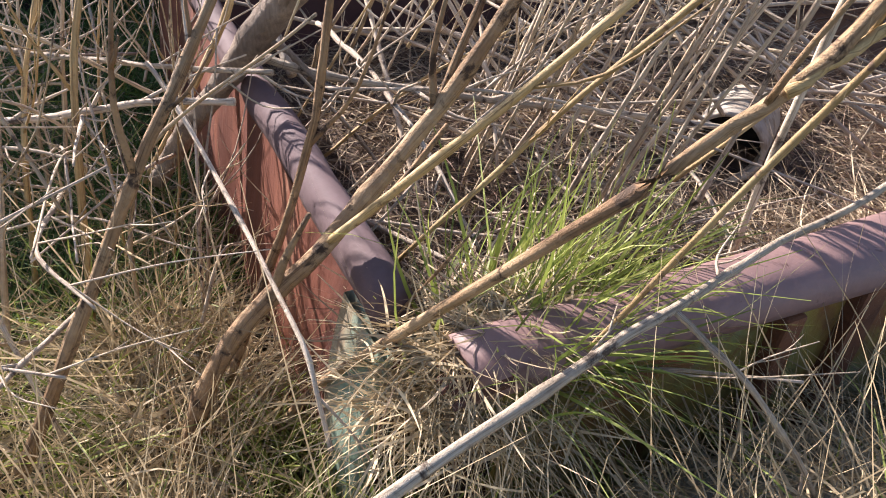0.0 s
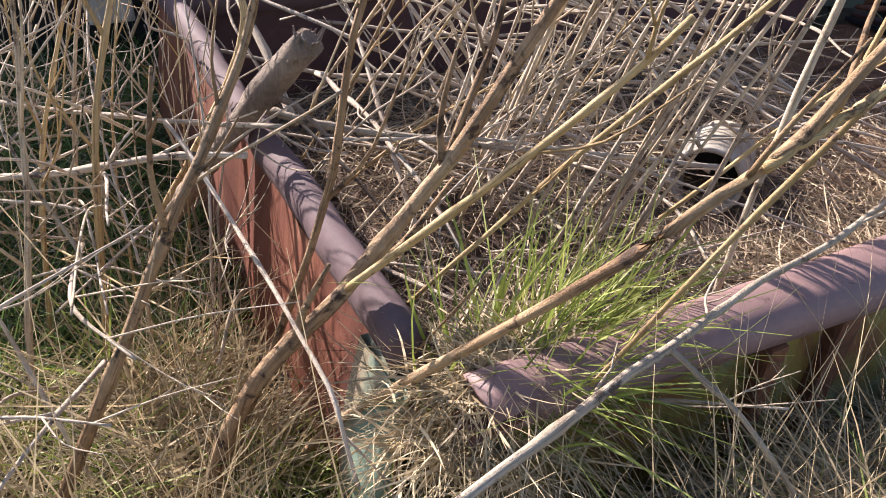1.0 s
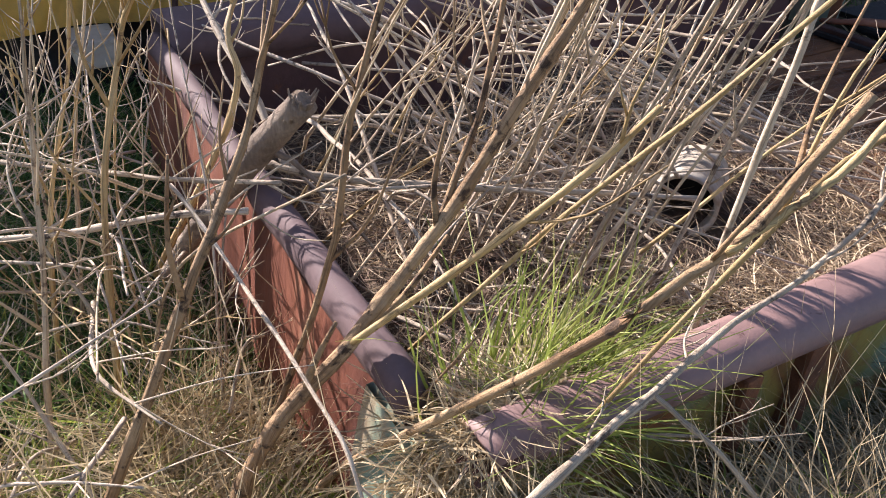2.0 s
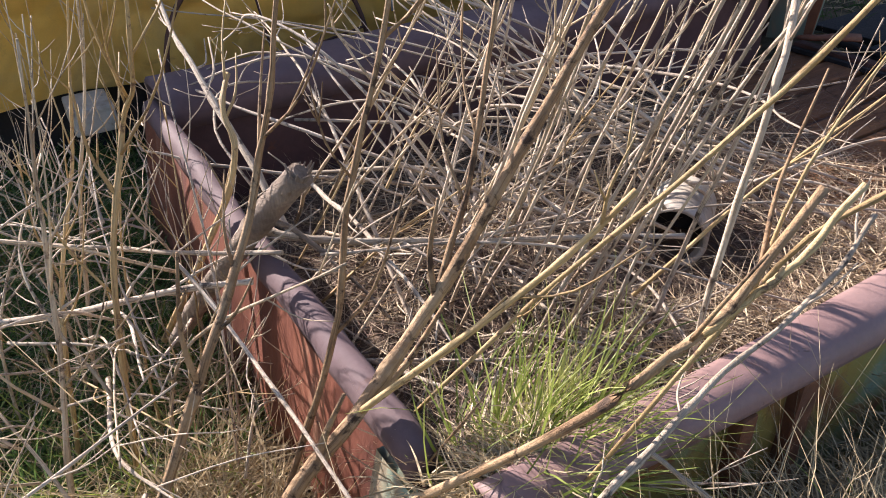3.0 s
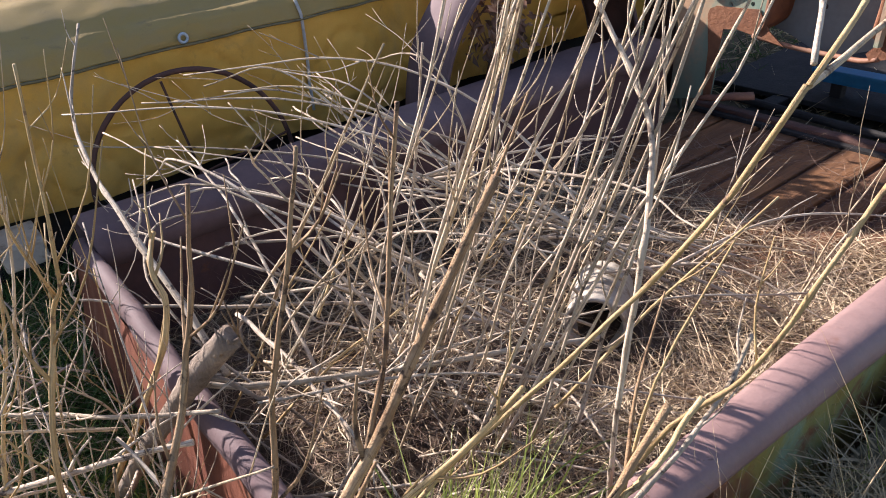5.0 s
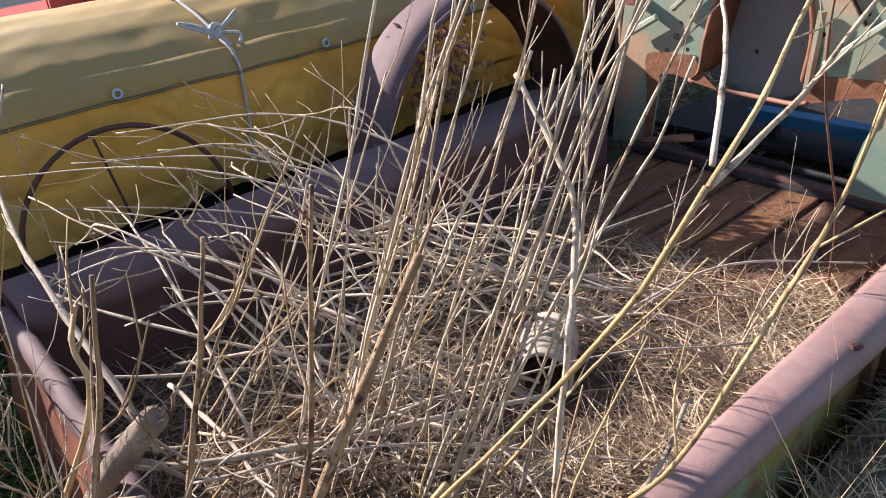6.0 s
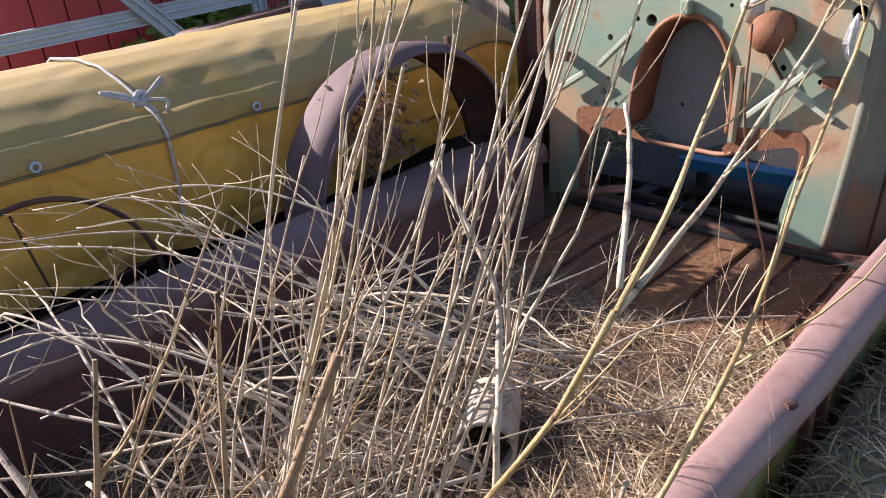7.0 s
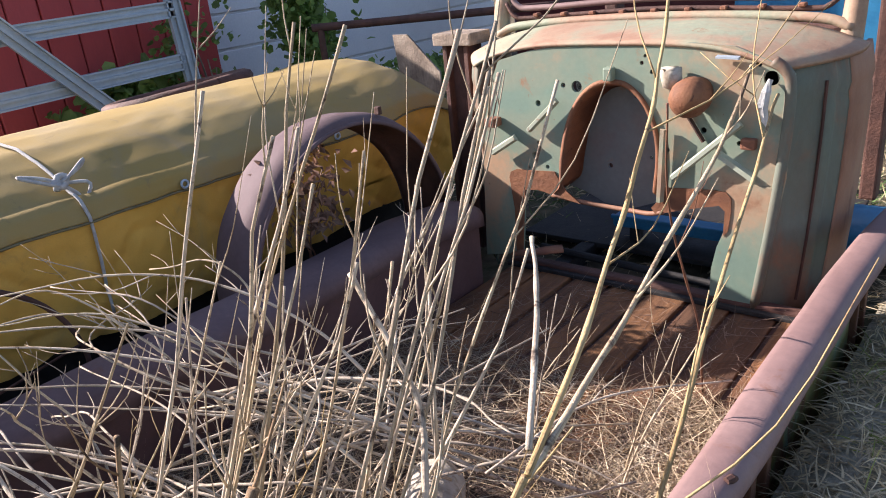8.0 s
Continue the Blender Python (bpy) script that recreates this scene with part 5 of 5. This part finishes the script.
log = new("sawn_branch", mesh_of("sawn_branch", log_bm, M_LOG, True))
log.location = (-0.62, -0.145, 0.263)
tagged(log, "dark weathered sawn branch leaning on the end panel", "branch")
part("cut_end", tube([(0.199, 0.1713, 0.3237), (0.202, 0.174, 0.3280)], [0.0135, 0.012], 12), M_LOG, log, "pale sawn end")
part("broken_twig", tube([(0.145, 0.13, 0.25), (0.165, 0.16, 0.235), (0.19, 0.19, 0.20), (0.21, 0.22, 0.195)], [0.006, 0.004, 0.003, 0.002], 8), M_LOG, log, "broken side twig")

# two tall clumps rising from the middle of the bed
def clump(line, n, seed, wide):
    rg = random.Random(seed)
    for _ in range(n):
        h = rg.uniform(0.72, 1.12)
        ox, oy = rg.gauss(0, wide), rg.gauss(0, wide)
        top = rg.gauss(0, 0.060), rg.gauss(0, 0.05)
        c = []
        for k, (x, y, z) in enumerate(line):
            u = k / (len(line) - 1)
            c.append((x + ox * (1 - 0.4 * u) + top[0] * u * u, y + oy * (1 - 0.4 * u) + top[1] * u * u, 0.26 + (z - 0.26) * h))
        stalk(c, rg.choice((0.0020, 0.0025, 0.0030, 0.0038)), rg.uniform(0.0011, 0.0016), rg.choice((S, S, W, W)), rg.randint(3, 5), rg.choice(("dry upright weed stalk with fine side twigs", "tall straw-coloured weed stalk in the bed")), (0.05, 0.19), spread=0.34, kink=0.8)


clump([(-0.42, 0.25, 0.26), (-0.31, 0.275, 0.55), (-0.19, 0.31, 0.90), (-0.14, 0.36, 1.13)], 10, 41, 0.050)
clump([(-0.26, 0.32, 0.26), (-0.16, 0.335, 0.55), (-0.05, 0.36, 0.90), (-0.01, 0.42, 1.16)], 9, 42, 0.050)
clump([(-0.70, 0.25, 0.26), (-0.58, 0.27, 0.50), (-0.46, 0.30, 0.75), (-0.38, 0.34, 0.98)], 5, 43, 0.10)
clump([(-0.52, 0.52, 0.26), (-0.45, 0.53, 0.45), (-0.36, 0.55, 0.68), (-0.30, 0.58, 0.85)], 3, 44, 0.09)
# few stems further along the bed
for x, y, dx, dy, h in ((-0.62, 1.05, 0.05, 0.05, 0.30), (-0.50, 1.20, 0.14, 0.02, 0.26), (-0.34, 0.95, 0.02, 0.12, 0.42), (-0.16, 0.92, 0.12, 0.16, 0.40), (-0.20, 1.08, 0.10, 0.05, 0.36), (-0.72, 0.70, 0.20, 0.10, 0.40)):
    stalk([(x, y, 0.20), (x + dx * 0.4, y + dy * 0.4, 0.20 + h * 0.5), (x + dx, y + dy, 0.20 + h)], 0.0026, 0.0012, sr.choice((S, W)), 3)
# fallen stalks lying across the bed
for i in range(48):
    a = math.atan2(0.82, 0.57) + (sr.gauss(0, 0.28) if i % 5 < 3 else sr.uniform(-1.5, 1.5))
    cx, cy = sr.uniform(-0.80, -0.12), sr.uniform(0.32, 1.00)
    ln, z = sr.uniform(0.30, 0.80), sr.uniform(0.27, 0.42)
    if abs(cx + 0.38) + abs(cy - 0.66) < 0.30:
        cy -= 0.30
    d = Vector((math.cos(a), math.sin(a), 0)) * ln / 2
    p, q = Vector((cx, cy, z)) - d, Vector((cx, cy, z)) + d
    for e in (p, q):
        e.x = min(-0.03, max(-1.04, e.x))
        e.y = max(0.04, e.y)
    near = p + (q - p) * max(0.0, min(1.0, (Vector((-0.37, 0.67, z)) - p).dot(q - p) / (q - p).length_squared))
    if (near - Vector((-0.36, 0.65, z))).length < 0.10 or (q - p).length < 0.24:
        continue
    p.z, q.z = z + sr.uniform(-0.05, 0.06), z + sr.uniform(-0.07, 0.04)
    m = p.lerp(q, 0.5) + Vector((sr.gauss(0, 0.06), sr.gauss(0, 0.06), sr.uniform(0.0, 0.06)))
    stalk([p, m, q], sr.choice((0.0018, 0.0024, 0.0030, 0.0038, 0.0050)), sr.uniform(0.0012, 0.0022), sr.choice((S, W, W, W)), sr.randint(0, 3), sr.choice(("bleached fallen weed stalk lying in the bed", "fallen straw-coloured stalk among hay")), (0.05, 0.15))
# branching tops sprawling over the far rail
for i in range(15):
    x, y = sr.uniform(-0.90, -0.45), sr.uniform(0.25, 1.00)
    tx, ty, tz = x + sr.gauss(-0.28, 0.18), y + sr.gauss(0.0, 0.32), sr.uniform(0.46, 0.72)
    if i < 6:
        tx, ty, tz = sr.uniform(-1.38, -1.20), sr.uniform(0.10, 0.70), sr.uniform(0.55, 0.66)
    p, q = Vector((x, y, sr.uniform(0.27, 0.38))), Vector((tx, ty, tz))
    bow = Vector((sr.gauss(0, 0.09), sr.gauss(0, 0.09), sr.uniform(0.0, 0.14)))
    stalk([p, p.lerp(q, 0.35) + bow * 0.8, p.lerp(q, 0.7) + bow, q], sr.uniform(0.0024, 0.0044), 0.0014, sr.choice((S, W, W)), sr.randint(2, 4), sr.choice(("sprawling bleached weed top with fine twigs", "branching dry weed top over the far rail")), (0.05, 0.17), spread=0.55, wig=0.006)
# long bowed stalks reaching from the middle out over the far rail
for i in range(8):
    x, y = sr.uniform(-0.50, -0.15), sr.uniform(0.62, 1.02)
    q = Vector((sr.uniform(-1.42, -1.12), sr.uniform(0.05, 0.60), sr.uniform(0.54, 0.68)))
    p = Vector((x, y, sr.uniform(0.28, 0.36)))
    bow = Vector((sr.gauss(0, 0.08), sr.gauss(0, 0.10), sr.uniform(0.03, 0.16)))
    stalk([p, p.lerp(q, 0.33) + bow, p.lerp(q, 0.66) + bow, q], sr.uniform(0.0026, 0.0046), 0.0014, sr.choice((W, W, S)), sr.randint(2, 4), "long bleached stalk bowed over the far rail", (0.06, 0.18), spread=0.5, wig=0.004)
# pale branching tops slumped over the far corner
for i in range(20):
    p = Vector((sr.uniform(-0.75, -0.35), sr.uniform(0.12, 0.62), sr.uniform(0.27, 0.36)))
    q = Vector((sr.uniform(-1.30, -0.90), sr.uniform(0.02, 0.45), sr.uniform(0.44, 0.62)))
    if i % 2:
        a = math.atan2(0.82, 0.57) + sr.gauss(0, 0.55)
        p = Vector((sr.uniform(-1.02, -0.60), sr.uniform(0.08, 0.70), sr.uniform(0.30, 0.50)))
        q = p + Vector((math.cos(a), math.sin(a), 0)) * sr.uniform(0.30, 0.65) + Vector((0, 0, sr.uniform(-0.08, 0.10)))
        q.x, q.z = min(q.x, -0.06), max(q.z, 0.27)
    bow = Vector((sr.gauss(0, 0.05), sr.gauss(0, 0.07), sr.uniform(0.02, 0.15) * (0.4 if i % 2 else 1)))
    stalk([p, p.lerp(q, 0.4) + bow, p.lerp(q, 0.75) + bow * 0.9, q], sr.uniform(0.0028, 0.0048), 0.0016, W, sr.randint(2, 4), "pale bleached stalk slumped over the bed corner", (0.05, 0.15), spread=0.6, wig=0.006)
# thin twiggy stems in the grass beyond the end panel
for i in range(20):
    x, y = sr.uniform(-1.15, -0.30), sr.uniform(-0.55, -0.08)
    dx, dy, h = sr.gauss(0.05, 0.24), sr.gauss(0.06, 0.15), sr.uniform(0.25, 0.58)
    stalk([(x, y, 0.14), (x + dx * 0.2, min(-0.07, y + dy * 0.2), 0.14 + h * 0.55), (x + dx, min(-0.06, y + dy), 0.14 + h)], sr.uniform(0.0018, 0.0034), 0.0010, sr.choice((S, G, W)), sr.randint(4, 8), sr.choice(("thin dry weed stem in long grass", "slender twiggy weed stem")), (0.06, 0.22), spread=0.7, kink=0.5)
# tangled pale stems lying in the grass beyond the end panel
for i in range(64):
    p = Vector((sr.uniform(-1.1, -0.15), sr.uniform(-0.55, -0.10), sr.uniform(0.24, 0.42)))
    a = sr.uniform(0, math.tau)
    q = p + Vector((math.cos(a) * 0.34, math.sin(a) * 0.24, sr.uniform(-0.05, 0.22)))
    q.y = min(q.y, -0.08)
    stalk([p, p.lerp(q, 0.5) + Vector((sr.gauss(0, 0.03), sr.gauss(0, 0.02), 0.03)), q], sr.uniform(0.0014, 0.0032), 0.0010, sr.choice((W, W, S)), sr.randint(1, 4), "pale tangled stem lying in grass", (0.05, 0.16))
stalk([(-0.19, 1.51, 0.19), (-0.17, 1.40, 0.45), (-0.144, 1.178, 0.771), (-0.12, 1.10, 0.99)], 0.0028, 0.0018, M_DARKRED, 1, "dark red-brown dry stem standing on the planks")
# thin stems crossing the middle
for i in range(14):
    x, y = sr.uniform(-0.62, -0.05), sr.uniform(0.02, 0.42)
    a = math.atan2(0.82, 0.57) + sr.gauss(0, 0.5)
    ln, up = sr.uniform(0.18, 0.40), sr.uniform(0.06, 0.34)
    p = Vector((x, y, sr.uniform(0.28, 0.42)))
    q = p + Vector((math.cos(a) * ln * 0.7, math.sin(a) * ln * 0.7, up))
    stalk([p, p.lerp(q, 0.5) + Vector((0, 0, 0.015)), q], sr.uniform(0.0016, 0.0030), 0.0011, sr.choice((S, W, G)), sr.randint(2, 5), "thin dry stem slanting out of the hay", (0.04, 0.14))

# ---- pipe end lying in the hay ----
pipe = empty("pale_pipe", (-0.42, 0.73, 0.21), "short pale dirty plastic pipe lying in the hay", "pipe")
a0, ax = Vector((-0.392, 0.704, 0.264)), Vector((-0.56, 0.80, -0.10)).normalized()
bm = bmesh.new()
for r, flip in ((0.062, False), (0.054, True)):
    tube([a0, a0 + ax * 0.02, a0 + ax * 0.09, a0 + ax * 0.17], [r] * 4, 26, bm, False)
bm.verts.ensure_lookup_table()
for j in range(26):
    for off in (0, 78):
        a, b = bm.verts[off + j], bm.verts[off + (j + 1) % 26]
        c, d = bm.verts[104 + off + (j + 1) % 26], bm.verts[104 + off + j]
        bm.faces.new((a, b, c, d))
bmesh.ops.recalc_face_normals(bm, faces=bm.faces)
keep(part("wall", bm, M_CAN, None, "", True), pipe)
# Added disc that paints the darkness inside the pipe.
keep(part("stopper", disc_rod(a0 + ax * 0.095, a0 + ax * 0.105, 0.0535, 24), M_BLACK, None, "black disc for the shade deep inside"), pipe)

# ---- leaves by the barn ----
def leafy(name, centre, size, n, seed, label, leaf=0.05, category="vine"):
    rg = random.Random(seed)
    plant = empty(name, (centre[0], centre[1], 0.12), label, category)
    tb = bmesh.new()
    for _ in range(7):
        e = Vector(centre) + Vector((rg.gauss(0, size[0] * 0.5), rg.gauss(0, size[1] * 0.5), rg.gauss(0, size[2] * 0.4)))
        tube(curve_points([(centre[0] + rg.gauss(0, 0.05), centre[1] + rg.gauss(0, 0.05), 0.1), ((centre[0] + e.x) / 2, (centre[1] + e.y) / 2 + 0.05, e.z * 0.6), e], 8), [0.012 - 0.0011 * k for k in range(8)], 5, tb)
    keep(part("vine_stem", tb, M_LOG), plant)
    verts, faces = [], []
    for _ in range(n):
        k = rg.random()
        c = Vector(centre) + Vector([max(-1.7, min(1.7, rg.gauss(0, 1))) * w * (0.85 + 0.15 * k) for w in size])
        if noise.noise(c * 3.5) < -0.12:
            continue
        u = Vector((rg.gauss(0, 1), rg.gauss(0, 1), rg.gauss(-0.4, 0.6))).normalized()
        v = u.cross(Vector((rg.gauss(0, 1), rg.gauss(0, 1), rg.gauss(0.9, 0.5)))).normalized()
        w = u.cross(v)
        s = leaf * rg.uniform(0.6, 1.3)
        b = len(verts)
        for p, q, h in ((0, 0, 0), (0.35, 0.5, 0.08), (0.8, 0.55, 0.04), (1.15, 0.1, -0.08), (0.85, -0.5, 0.04), (0.35, -0.5, 0.08)):
            verts.append(c + u * p * s + v * q * s + w * h * s)
        faces += [(b, b + 1, b + 2, b + 3), (b, b + 3, b + 4, b + 5)]
    me = bpy.data.meshes.new("foliage")
    me.from_pydata(verts, [], faces)
    me.materials.append(M_LEAF)
    keep(new("foliage", me), plant)


leafy("vine", (-4.25, 2.35, 0.62), (0.10, 0.28, 0.10), 560, 3, "green vine growing over the steel gate", 0.078)
leafy("vine", (-4.3, 2.95, 0.75), (0.10, 0.16, 0.22), 420, 4, "green vine climbing the barn corner", 0.045)
leafy("bush", (-3.9, 3.70, 0.98), (0.17, 0.17, 0.26), 2600, 5, "leafy green bush beside the white building", 0.050, "bush")
leafy("bush", (-3.0, 3.75, 0.52), (0.14, 0.18, 0.10), 900, 6, "low green bush behind the tarpaulin", 0.04, "bush")
